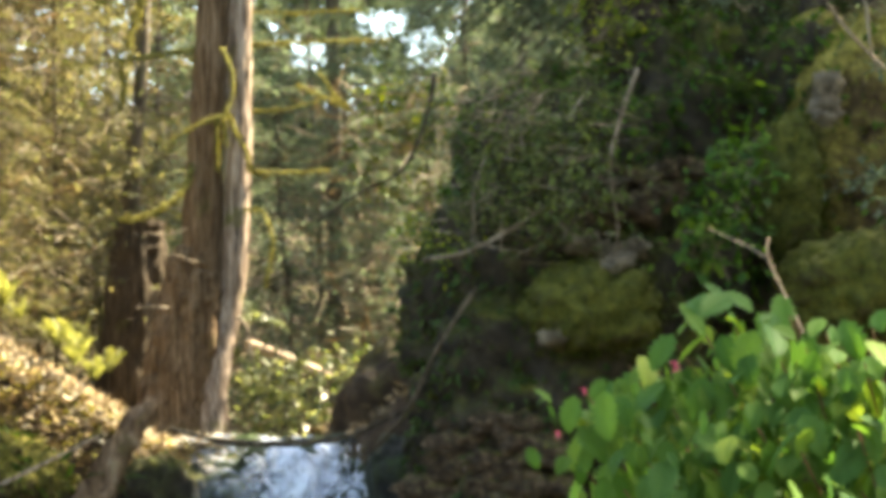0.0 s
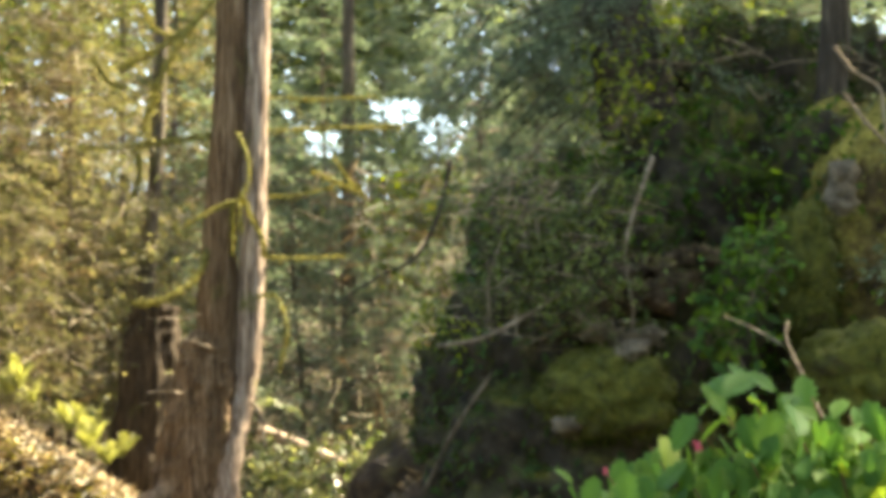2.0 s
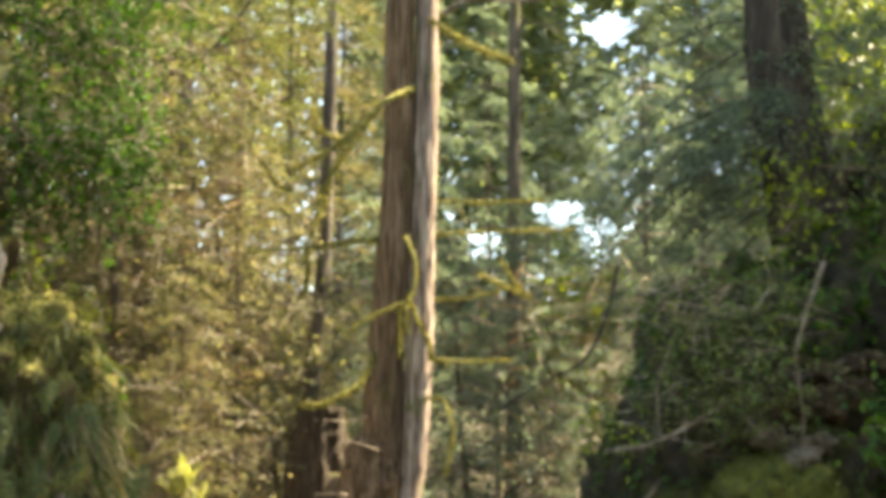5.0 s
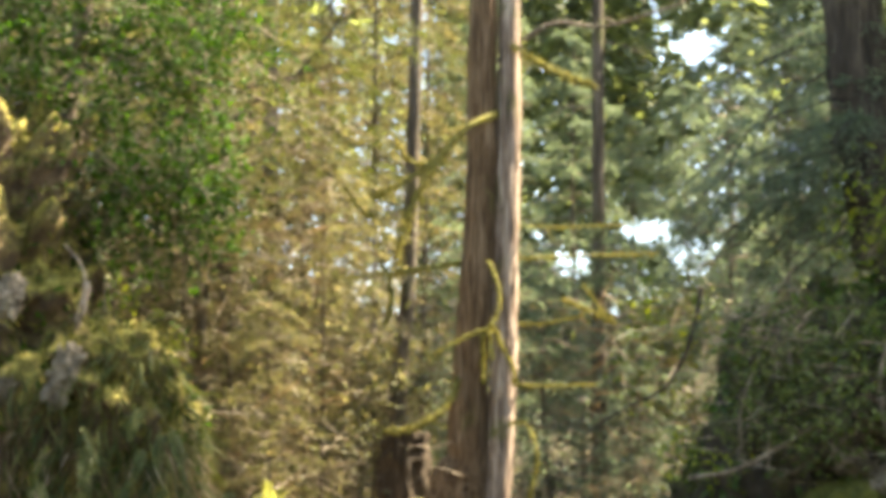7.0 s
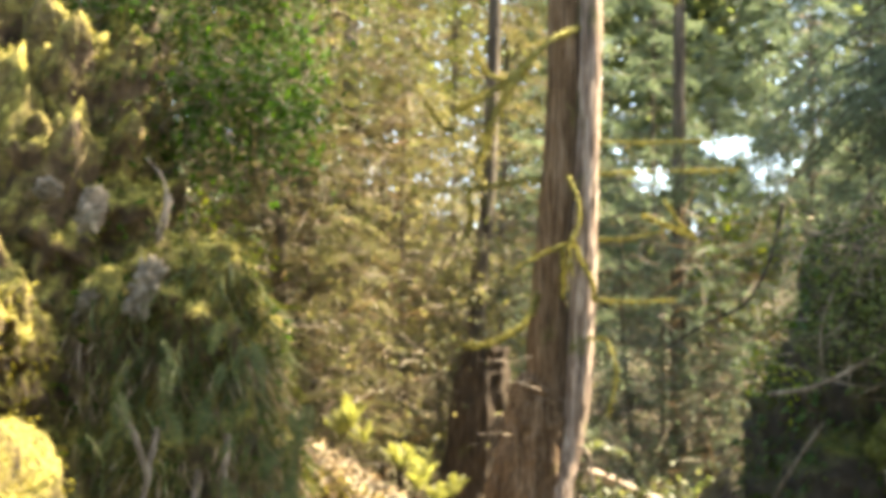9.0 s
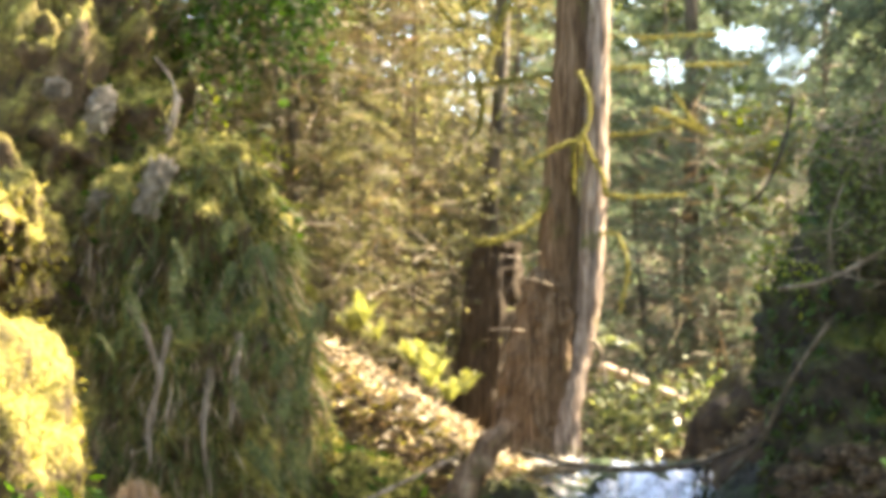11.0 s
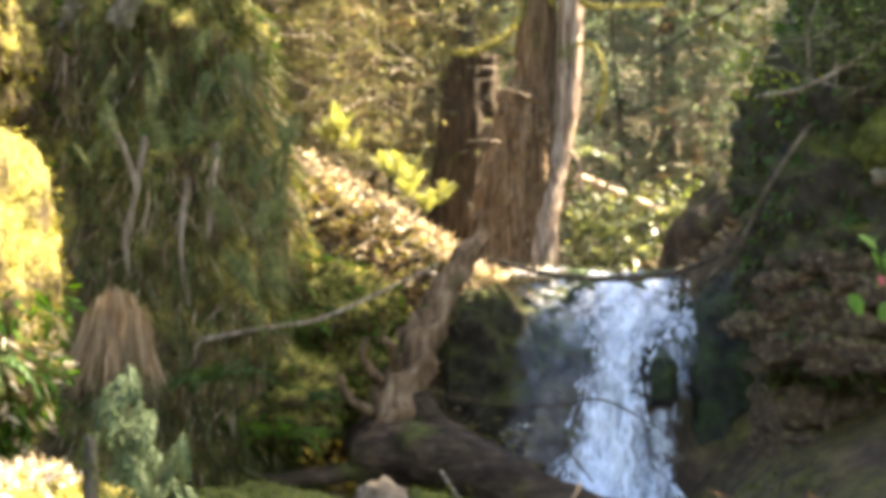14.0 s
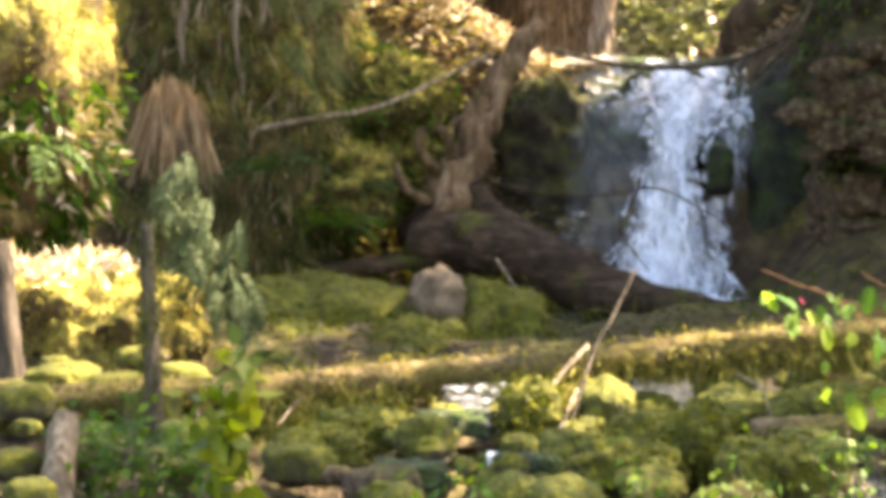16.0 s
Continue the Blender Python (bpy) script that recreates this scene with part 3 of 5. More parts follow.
            film.append(min(1.0, 3.2 * min(u, 1 - u)))
    f = [(i * cols + j, i * cols + j + 1, (i + 1) * cols + j + 1, (i + 1) * cols + j) for i in range(rows - 1) for j in range(cols - 1)]
    me = mesh_of(name, v, f, material)
    me.attributes.new("film", "FLOAT", "POINT").data.foreach_set("value", film)
    return me


fall = thing("waterfall", (0, 0, 0), "white streaky waterfall pouring over dark wet rock", "waterfall")
MAIN = ([(1.15, 22.25, 2.26), (1.38, 21.85, 1.96), (1.42, 21.70, 1.72), (1.31, 21.50, 1.34), (1.13, 21.35, 0.81), (0.91, 21.15, 0.40)], [(2.30, 22.25, 2.25), (2.18, 21.85, 1.96), (1.96, 21.60, 1.69), (1.88, 21.45, 1.29), (2.01, 21.30, 0.76), (2.20, 21.05, 0.26)])
part("main_chute", water_sheet("main_chute", *MAIN, 0.12, 1, M_CHUTE, 0.12, 130, 60), fall)
part("side_chute", water_sheet("side_chute", [(1.92, 21.95, 2.03), (2.01, 21.60, 1.72), (1.93, 21.50, 1.33), (1.83, 21.40, 0.90), (1.80, 21.30, 0.48)], [(2.49, 21.95, 2.00), (2.42, 21.65, 1.71), (2.28, 21.55, 1.33), (2.17, 21.45, 0.90), (2.13, 21.30, 0.43)], 0.06, 2, M_FILM, 0.05, 90, 26), fall)
part("lip_flow", water_sheet("lip_flow", [(0.39, 22.60, 2.37), (0.68, 22.20, 2.16), (0.94, 21.80, 1.94), (1.07, 21.60, 1.67)], [(2.58, 22.60, 2.32), (2.54, 22.20, 2.10), (2.42, 21.80, 1.88), (2.16, 21.60, 1.67)], 0.08, 4, M_FILM, 0.06, 60, 60), fall)
part("thin_veil", water_sheet("thin_veil", [(0.67, 21.80, 1.96), (0.71, 21.50, 1.24), (0.58, 21.30, 0.53)], [(1.55, 21.80, 1.96), (1.48, 21.50, 1.24), (1.32, 21.30, 0.53)], 0.06, 3, M_VEIL, 0.05, 60, 24), fall)
part("foot_foam", water_sheet("foot_foam", [(0.84, 21.30, 0.58), (1.41, 21.20, 0.49), (1.97, 21.10, 0.37), (2.56, 20.90, 0.29)], [(0.97, 20.95, 0.34), (1.48, 20.80, 0.24), (2.03, 20.70, 0.17), (2.53, 20.65, 0.17)], 0.06, 6, M_CHUTE, 0.05, 60, 24), fall)


def spray(name, lefts, rights, count, seed, width, long=(0.02, 0.06), spread=1.0, depth=0.14):
    """Short flecks of white water between two edge lines."""
    r = rng(seed)
    a, b = smooth_line(lefts, 201), smooth_line(rights, 201)
    s = Soup()
    n = 5
    for k in range(count):
        u0 = r.uniform(0.0, 0.97)
        u = np.clip(np.linspace(u0, u0 + r.uniform(*long), n), 0, 1)
        side = r.beta(spread, spread) * 1.1 - 0.05 + np.cumsum(r.normal(0, 0.012, n))
        i = (u * 200).astype(int)
        p = a[i] + (b[i] - a[i]) * side[:, None] + np.array((0, -r.uniform(0.05, depth), 0))
        w = r.uniform(*width) * np.sin(np.pi * np.linspace(0.08, 0.94, n)) ** 0.7
        off = np.stack([w, r.normal(0, 0.006, n), 0.3 * w], 1)
        s.put(np.vstack([p - off, p + off]), [(q, q + 1, n + q + 1, n + q) for q in range(n - 1)])
    return tagged(part(name, s.mesh(name, M_FOAM), fall), kind="stuff")


spray("spray", *MAIN, 260, 1, (0.004, 0.012), (0.02, 0.07), 0.8, 0.2)


def water_patch(name, xs, ys, z, slope, label):
    X, Y = np.meshgrid(np.linspace(*xs, 50), np.linspace(*ys, 50))
    v = [(x, y, z + slope * (y - ys[0]) + 0.02 * noise.fractal(Vector((x * 3, y * 3, 0)), 0.8, 2, 3)) for x, y in zip(X.ravel(), Y.ravel())]
    f = [(i * 50 + j, i * 50 + j + 1, (i + 1) * 50 + j + 1, (i + 1) * 50 + j) for i in range(49) for j in range(49)]
    tagged(new(name, mesh_of(name, v, f, M_WATER)), label, "water", kind="structure")


water_patch("upper_stream", (0.75, 2.3), (22.25, 27.5), 2.30, 0.02, "shallow rippled stream above the waterfall lip")
water_patch("water", (0.1, 2.4), (11.5, 21.2), 0.10, 0.012, "dark shallow water between stones below the fall")

# ---- cedar ----
def trunk_mesh(name, line, radii, material, sides=40, rings=90, rough=0.12, flute=0.05, seed=1, flutes=9):
    s = Soup()
    s.tube(smooth_line(line, rings), radii, sides, rough, seed, flute, flutes)
    return s.mesh(name, material)


cedar = thing("cedar_tree", (0, 0, 0), "tall reddish cedar with a fluted base and mossy dead limbs", "tree")
part("trunk", trunk_mesh("trunk", [(1.02, 23.95, 3.60), (1.04, 23.95, 4.11), (1.05, 23.92, 4.54), (1.07, 23.90, 5.08), (1.11, 23.90, 5.63), (1.15, 23.90, 6.18), (1.18, 23.90, 6.74), (1.19, 23.90, 7.30), (1.20, 23.90, 8.43), (1.30, 23.90, 11.0), (1.45, 23.90, 17.2)],
                         [0.24, 0.205, 0.185, 0.165, 0.16, 0.155, 0.15, 0.145, 0.14, 0.1, 0.04], M_CEDAR, 48, 180, 0.08, 0.03, 2, 9), cedar)
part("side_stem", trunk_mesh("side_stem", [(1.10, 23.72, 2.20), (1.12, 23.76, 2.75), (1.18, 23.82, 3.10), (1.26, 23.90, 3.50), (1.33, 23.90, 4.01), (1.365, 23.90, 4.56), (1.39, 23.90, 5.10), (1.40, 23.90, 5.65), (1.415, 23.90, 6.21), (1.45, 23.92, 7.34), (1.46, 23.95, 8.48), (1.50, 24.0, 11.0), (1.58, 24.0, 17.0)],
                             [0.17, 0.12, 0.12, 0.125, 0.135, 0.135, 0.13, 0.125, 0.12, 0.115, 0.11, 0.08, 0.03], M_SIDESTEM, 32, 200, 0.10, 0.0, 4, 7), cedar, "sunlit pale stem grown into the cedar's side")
part("buttress", trunk_mesh("buttress", [(0.76, 24.05, 2.10), (0.80, 24.04, 2.55), (0.86, 24.03, 2.95), (0.93, 24.02, 3.35), (0.97, 24.0, 3.70), (0.98, 24.0, 3.92), (1.00, 23.98, 4.04), (1.04, 23.97, 4.14)],
                            [0.52, 0.42, 0.385, 0.36, 0.33, 0.30, 0.265, 0.2], M_CEDAR, 64, 110, 0.10, 0.05, 3, 11), cedar, "broad fluted reddish-brown foot")

def cedar_limbs(limbs):
    for pts, r0, r1 in limbs:
        limb(cedar, pts, r0 * 0.5, r1 * 0.6, M_MOSSLIMB, "dead limb furred with yellow-green moss")
        moss_strip(cedar, pts, int(700 * r0 / 0.03), 0.045, r0 * 0.5, int(r0 * 1000) + len(pts))


cedar_limbs((
    ([(0.94, 23.80, 4.95), (0.85, 23.60, 4.69), (0.66, 23.50, 4.52), (0.42, 23.40, 4.41), (0.24, 23.40, 4.40)], 0.035, 0.012),
    ([(0.99, 23.90, 6.07), (0.63, 23.70, 5.99), (0.28, 23.60, 5.92), (-0.27, 23.50, 5.85)], 0.03, 0.012),
    ([(0.28, 23.60, 5.93), (0.30, 23.60, 5.68), (0.26, 23.60, 5.45)], 0.018, 0.008),
    ([(1.24, 23.60, 6.03), (1.32, 23.50, 5.77), (1.31, 23.50, 5.53), (1.24, 23.45, 5.36), (1.26, 23.45, 5.06)], 0.03, 0.015),
    ([(1.27, 23.50, 5.42), (1.35, 23.45, 5.20), (1.45, 23.45, 5.00), (1.46, 23.45, 4.85)], 0.025, 0.012),
    ([(1.24, 23.50, 5.38), (1.05, 23.50, 5.32), (0.72, 23.45, 5.14)], 0.02, 0.008),
    ([(1.17, 23.50, 5.34), (1.17, 23.50, 4.86)], 0.018, 0.008),
))
cedar_limbs((
    ([(1.50, 23.90, 6.12), (2.15, 23.80, 6.13), (2.85, 23.70, 6.14)], 0.022, 0.014),
    ([(1.51, 23.90, 6.43), (2.15, 23.80, 6.42), (2.58, 23.70, 6.42)], 0.018, 0.008),
    ([(1.46, 23.90, 4.90), (1.80, 23.80, 4.87), (2.23, 23.70, 4.88)], 0.02, 0.008),
    ([(1.49, 23.90, 5.48), (1.81, 23.80, 5.48), (2.13, 23.70, 5.54)], 0.016, 0.008),
    ([(1.98, 24.20, 5.78), (2.28, 24.20, 5.65), (2.51, 24.20, 5.55)], 0.018, 0.01),
    ([(1.42, 23.80, 4.51), (1.58, 23.60, 4.48), (1.66, 23.50, 4.27), (1.67, 23.50, 4.06), (1.59, 23.50, 3.76)], 0.02, 0.01),
    ([(1.32, 23.80, 7.53), (1.01, 23.60, 7.33), (0.74, 23.50, 6.99), (0.54, 23.40, 6.64), (0.40, 23.40, 6.23), (0.35, 23.40, 5.96)], 0.05, 0.02),
))
cedar_limbs((
    ([(0.98, 23.60, 7.29), (0.63, 23.50, 6.93), (0.14, 23.40, 6.63)], 0.04, 0.02),
    ([(0.71, 23.50, 6.92), (0.44, 23.40, 7.00), (0.31, 23.40, 7.24)], 0.022, 0.01),
    ([(0.14, 23.50, 6.46), (0.01, 23.50, 6.51), (-0.13, 23.50, 6.74)], 0.015, 0.006),
    ([(1.49, 23.80, 8.21), (1.84, 23.70, 7.96), (2.27, 23.60, 7.77)], 0.04, 0.012),
    ([(2.17, 24.00, 5.90), (2.33, 23.90, 5.63), (2.43, 23.90, 5.55)], 0.012, 0.006),
))
for pts, r0, r1 in (
    ([(1.58, 23.80, 8.26), (1.90, 23.70, 8.41), (2.39, 23.60, 8.36), (3.15, 23.50, 8.58)], 0.03, 0.01),
    ([(0.97, 23.60, 3.99), (0.81, 23.50, 4.04), (0.64, 23.40, 4.06)], 0.012, 0.005),
    ([(0.70, 23.50, 3.56), (0.54, 23.40, 3.57), (0.38, 23.40, 3.56)], 0.012, 0.005),
    ([(0.87, 23.60, 4.31), (0.71, 23.50, 4.25), (0.47, 23.40, 4.26)], 0.01, 0.004),
    ([(1.35, 23.80, 3.49), (1.43, 23.60, 3.37), (1.46, 23.50, 3.05)], 0.02, 0.01),
):
    limb(cedar, pts, r0, r1, M_TWIG, "bare grey dead limb")


def plain_trunk(label, line, radii, material, seed, group="background trunks"):
    root = thing("conifer_tree", (0, 0, 0), label, "tree", group)
    part("trunk", trunk_mesh("trunk", line, radii, material, 16, 50, 0.1, 0.03, seed), root)
    r = rng(seed)
    ln = smooth_line(line, 50)
    for k in range(9):
        p, a = ln[int(r.integers(8, 44))], r.uniform(0, 6.28)
        q = p + np.array((math.cos(a), math.sin(a) * 0.6, r.uniform(-0.3, 0.1))) * r.uniform(0.3, 0.9)
        limb(root, [p, (p + q) / 2 + np.array((0, 0, 0.05)), q], 0.012, 0.004, M_TWIG, "", 8)
    return root


stump = thing("broken_stump", (0, 0, 0), "broad dark broken stump behind the cedar", "stump")
part("trunk", trunk_mesh("trunk", [(0.37, 26.00, 2.26), (0.40, 26.00, 3.30), (0.46, 26.00, 4.17), (0.50, 26.00, 4.63)], [0.42, 0.34, 0.27, 0.24], M_STUMP, 32, 60, 0.2, 0.06, 5), stump)
for p, q in (((0.35, 25.90, 4.57), (0.34, 25.90, 4.72)), ((0.56, 25.90, 4.57), (0.61, 25.90, 4.77)), ((0.46, 25.80, 4.56), (0.45, 25.80, 4.68))):
    limb(stump, [p, q], 0.035, 0.01, M_STUMP, "", 8, "splinter")
for line, r, m in (
    ([(0.40, 29.00, 3.60), (0.49, 29.00, 5.78), (0.59, 29.00, 6.90), (0.70, 29.00, 11.0)], 0.09, M_BARK),
    ([(-1.67, 27.00, 3.19), (-1.75, 27.00, 7.42), (-1.81, 27.00, 10.17)], 0.055, M_CEDAR),
    ([(-1.53, 29.00, 3.01), (-1.57, 29.00, 7.68), (-1.58, 29.00, 10.77)], 0.08, M_BARK),
    ([(-1.00, 30.00, 2.38), (-1.07, 30.00, 7.52), (-1.12, 30.00, 11.07)], 0.11, M_BARK),
    ([(2.87, 30.00, 2.38), (2.91, 30.00, 7.54), (2.94, 30.00, 11.10)], 0.08, M_BARK),
):
    plain_trunk("slender conifer trunk in the forest behind the stream", line, [r * 1.3, r, r * 0.8], m, int(r * 1000))
limbed = plain_trunk("slim conifer with long bare upward limbs", [(-1.64, 26.80, 3.30), (-1.70, 26.80, 6.94), (-1.76, 26.80, 10.24)], [0.06, 0.05, 0.04], M_BARK, 77)
for pts in ([(-1.71, 26.70, 8.48), (-1.12, 26.30, 8.38), (-0.15, 26.00, 8.59)], [(-1.71, 26.70, 7.83), (-1.12, 26.30, 8.20), (-0.63, 26.00, 8.48), (-0.15, 26.00, 9.15)], [(-1.72, 26.70, 8.71), (-1.43, 26.40, 8.98), (-1.08, 26.20, 9.29)], [(-1.71, 26.70, 8.14), (-2.04, 26.40, 8.54), (-2.27, 26.20, 9.17)]):
    limb(limbed, pts, 0.03, 0.012, M_DARKBARK, "long bare dark limb")


def dark_boughs():
    """Drooping needled boughs on the slim conifer, high over the bank."""
    r = rng(83)
    crown, wood = Soup(), Soup()
    for k in range(26):
        z = 7.2 + 2.6 * k / 26
        a = r.uniform(-2.6, 0.5)
        spray_branch(crown, wood, (-1.71, 26.7, z), (math.cos(a), math.sin(a), r.uniform(0.0, 0.3)), r.uniform(1.0, 2.3), r, r.uniform(0.25, 0.55), 0.06, 34, 11, 0.014, 0.3)
    for start, length in (((-0.5, 26.2, 8.7), 1.2), ((-0.2, 26.1, 9.0), 1.1), ((0.2, 25.8, 8.9), 1.2), ((-0.9, 26.3, 9.0), 1.4)):
        spray_branch(crown, wood, start, (r.uniform(-0.6, 0.6), -0.6, 0.0), length, r, 0.6, 0.06, 40, 11, 0.014, 0.3)
    tagged(part("branchwork", wood.mesh("branchwork", M_DARKBARK), limbed), kind="stuff")
    tagged(part("crown", crown.mesh("crown", M_NEEDLE_DARK, False), limbed), kind="stuff")


dark_boughs()

# ---- forest behind ----
olive = [conifer("conifer_tree", 15.0, 2.6, 0.8, 31 + k, M_NEEDLE_MID, "olive-green conifer with dry brown lower twigs", 0.3, 90, rad=0.055) for k in range(3)]
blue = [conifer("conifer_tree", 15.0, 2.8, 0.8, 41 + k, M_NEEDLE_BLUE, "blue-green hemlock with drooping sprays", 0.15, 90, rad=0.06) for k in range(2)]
NEAR_WOOD = ((-4.6, 27.5, 0, 0.7), (-2.9, 29.5, 1, 0.7), (-6.8, 29.0, 2, 0.75), (-1.3, 31.5, 2, 0.7), (0.2, 30.5, 0, 0.7), (-4.2, 34.0, 1, 0.8), (-8.5, 33.0, 0, 0.85), (-2.2, 37.0, 2, 0.8), (0.9, 36.0, 1, 0.75), (2.9, 32.0, 3, 0.5), (6.3, 31.0, 4, 0.6), (7.4, 30.0, 3, 0.7), (4.0, 37.0, 3, 0.42))
BACK_WOOD = ((5.4, 40.0, 4, 0.41), (8.0, 35.0, 4, 0.8), (10.2, 31.0, 3, 0.8), (2.2, 42.0, 4, 0.7), (10.5, 39.0, 3, 0.9), (-0.5, 43.0, 0, 0.85), (-6.5, 41.0, 1, 0.9), (6.8, 45.0, 3, 0.5), (-11.5, 40.0, 2, 1.0), (13.5, 36.0, 4, 0.9), (-3.6, 49.0, 2, 1.0), (11.5, 47.0, 4, 1.0), (2.6, 52.0, 1, 0.8), (-10.5, 50.0, 0, 1.0))
# First ten added, mostly out of view, to shade cliffs, fall, bush and stones.
SHADE_AND_BANK_WOOD = ((8.8, 7.8, 4, 0.88), (7.7, 14.2, 3, 1.02), (6.65, 22.35, 4, 0.93), (7.6, 18.8, 3, 0.8), (8.6, 21.6, 4, 0.78), (12.0, 22.3, 4, 0.95), (6.3, 23.3, 3, 0.33), (10.5, 20.4, 4, 0.8), (9.6, 23.6, 3, 0.88), (10.8, 15.2, 4, 1.03), (-3.7, 24.2, 4, 0.62), (-1.9, 26.8, 1, 0.4), (-0.4, 27.6, 0, 0.42), (-3.0, 27.4, 2, 0.48))
# Unseen trees added round the camera to hold back the sky's fill light.
SKY_SCREEN_WOOD = ((-6.5, -3.5, 3, 1.1), (-2.5, -6.0, 0, 1.2), (2.5, -5.0, 4, 1.1), (6.5, -3.5, 1, 1.2), (10.5, 1.0, 3, 1.2), (-9.5, 2.0, 4, 1.2), (0.5, -11.0, 2, 1.3), (6.0, -10.0, 3, 1.3), (-7.0, -10.0, 1, 1.3), (-10.5, 9.0, 3, 1.1))
young = [conifer("conifer_tree", 6.0, 1.5, 0.3, 131 + k, m, label, 0.12, 60, rad=0.03, sprays=22, needle=0.065) for k, (m, label) in enumerate(((M_NEEDLE, "young olive conifer with fine drooping sprays"), (M_NEEDLE, "young olive conifer with fine drooping sprays"), (M_NEEDLE_BLUE, "young blue-green hemlock with fine drooping sprays")))]
YOUNG_WOOD = ((-3.7, 26.4, 5, 0.8), (-2.7, 27.4, 6, 0.9), (-1.3, 27.0, 5, 0.75), (-0.6, 28.3, 6, 0.9), (-2.0, 28.8, 5, 1.0), (-3.5, 28.8, 6, 1.0), (0.1, 29.2, 5, 0.9), (-0.9, 25.9, 6, 0.5), (-4.8, 28.2, 5, 1.0), (2.2, 28.0, 7, 0.75), (3.2, 29.4, 7, 0.7), (4.1, 27.5, 7, 0.8), (2.8, 26.4, 7, 0.5), (5.0, 29.0, 7, 0.9), (1.6, 30.5, 7, 0.9))
# The first is an unseen tree, added to shade the moss log's left end.
tall = [conifer("conifer_tree", 16.0, 1.8, 10.6, 141, M_NEEDLE_BLUE, "tall bare-trunked hemlock added out of view to shade the log", 0.0, 46, rad=0.1, sprays=24)]
tall.append(conifer("conifer_tree", 9.0, 2.5, 3.0, 151, M_NEEDLE_DARK, "dark olive hemlock with drooping boughs above the rock", 0.15, 60, rad=0.1, sprays=30, needle=0.075))
kinds = olive + blue + young + tall
used = set()
for i, (x, y, k, size) in enumerate(NEAR_WOOD + BACK_WOOD + SHADE_AND_BANK_WOOD + SKY_SCREEN_WOOD + YOUNG_WOOD + ((6.45, 15.9, 8, 1.0), (-2.9, 23.0, 9, 1.0))):
    z = float(ground_height(np.array(x), np.array(y))) - 0.1
    m = pose(x, y, z, 0, 0, i * 77)
    if k in used:
        ob = copy_thing(kinds[k], m)
    else:
        ob = kinds[k]
        ob.matrix_basis = m
        used.add(k)
    ob.scale = (size, size, size)


def far_woods():
    """Crowns of the woods that close the valley."""
    r = rng(9)
    s = Soup()
    for k in range(240):
        x, y = r.uniform(-26, 34), r.uniform(54, 86)
        z = float(ground_height(np.array(x), np.array(y)))
        h = r.uniform(10, 18) * (0.95 if 3.3 < x * 40 / y < 5.5 else 1.0 if x > 0 else 1.3)
        if 3.0 < x * 40 / y < 6.5 and k % 5 < 1:
            continue
        n = 1250
        u = r.random(n) ** 0.7
        a = r.uniform(0, 6.28, n)
        rad = (1 - u) * 2.6 * r.uniform(0.5, 1, n) + 0.15
        pos = np.stack([x + np.cos(a) * rad, y + np.sin(a) * rad, z + 0.3 + u * h], 1)
        # gaps in the canopy over the saddle, cut along the camera's sight lines, where the sky shows
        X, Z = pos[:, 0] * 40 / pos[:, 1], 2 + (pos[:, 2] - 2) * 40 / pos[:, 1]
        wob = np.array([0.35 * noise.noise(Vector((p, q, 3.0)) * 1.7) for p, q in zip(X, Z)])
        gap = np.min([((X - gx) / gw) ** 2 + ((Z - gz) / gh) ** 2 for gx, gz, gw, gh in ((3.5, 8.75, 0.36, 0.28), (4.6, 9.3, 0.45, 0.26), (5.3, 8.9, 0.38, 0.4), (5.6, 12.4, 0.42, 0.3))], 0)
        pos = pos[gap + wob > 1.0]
        n = len(pos)
        if n == 0:
            continue
        a = np.arctan2(pos[:, 1] - y, pos[:, 0] - x)
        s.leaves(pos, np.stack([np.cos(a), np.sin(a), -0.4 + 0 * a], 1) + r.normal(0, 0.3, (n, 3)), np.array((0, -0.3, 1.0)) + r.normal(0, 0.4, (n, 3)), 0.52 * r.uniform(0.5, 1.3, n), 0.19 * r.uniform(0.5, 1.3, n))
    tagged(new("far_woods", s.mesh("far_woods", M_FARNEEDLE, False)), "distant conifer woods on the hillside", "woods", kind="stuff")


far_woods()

# dry twigs and small branches that hang in the understory
def thicket(name, lo, hi, count, seed, material, length, rad, label, category="twigs", leafy_part=None, leaf=0.06, clumps=0):
    r = rng(seed)
    s = Soup()
    lo, hi = np.array(lo), np.array(hi)
    p = r.uniform(0, 1, (count, 3))
    if clumps:
        heart = r.uniform(0.1, 0.9, (clumps, 3))
        p = heart[r.integers(0, clumps, count)] + r.normal(0, 0.11, (count, 3))
    p = p * (hi - lo) + lo
    d = unit(r.normal(0, 1, (count, 3)) * np.array((1.0, 0.6, 0.55)))
    s.leaves(p, d, r.normal(0, 1, (count, 3)), length * r.uniform(0.4, 1.5, count), rad * r.uniform(0.8, 2, count))
    ob = tagged(new(name, s.mesh(name, material, False)), label, category, kind="stuff")
    if leafy_part:
        c = count * 3
        q = Soup()
        i = r.integers(0, count, c)
        q.leaves(p[i] + d[i] * length * r.uniform(0, 1, (c, 1)), r.normal(0, 1, (c, 3)), np.array((0, -0.4, 0.8)) + r.normal(0, 0.5, (c, 3)), leaf * r.uniform(0.6, 1.4, c), leaf * 0.6)
        part("leafage", q.mesh("leafage", leafy_part, False), ob)
    return ob


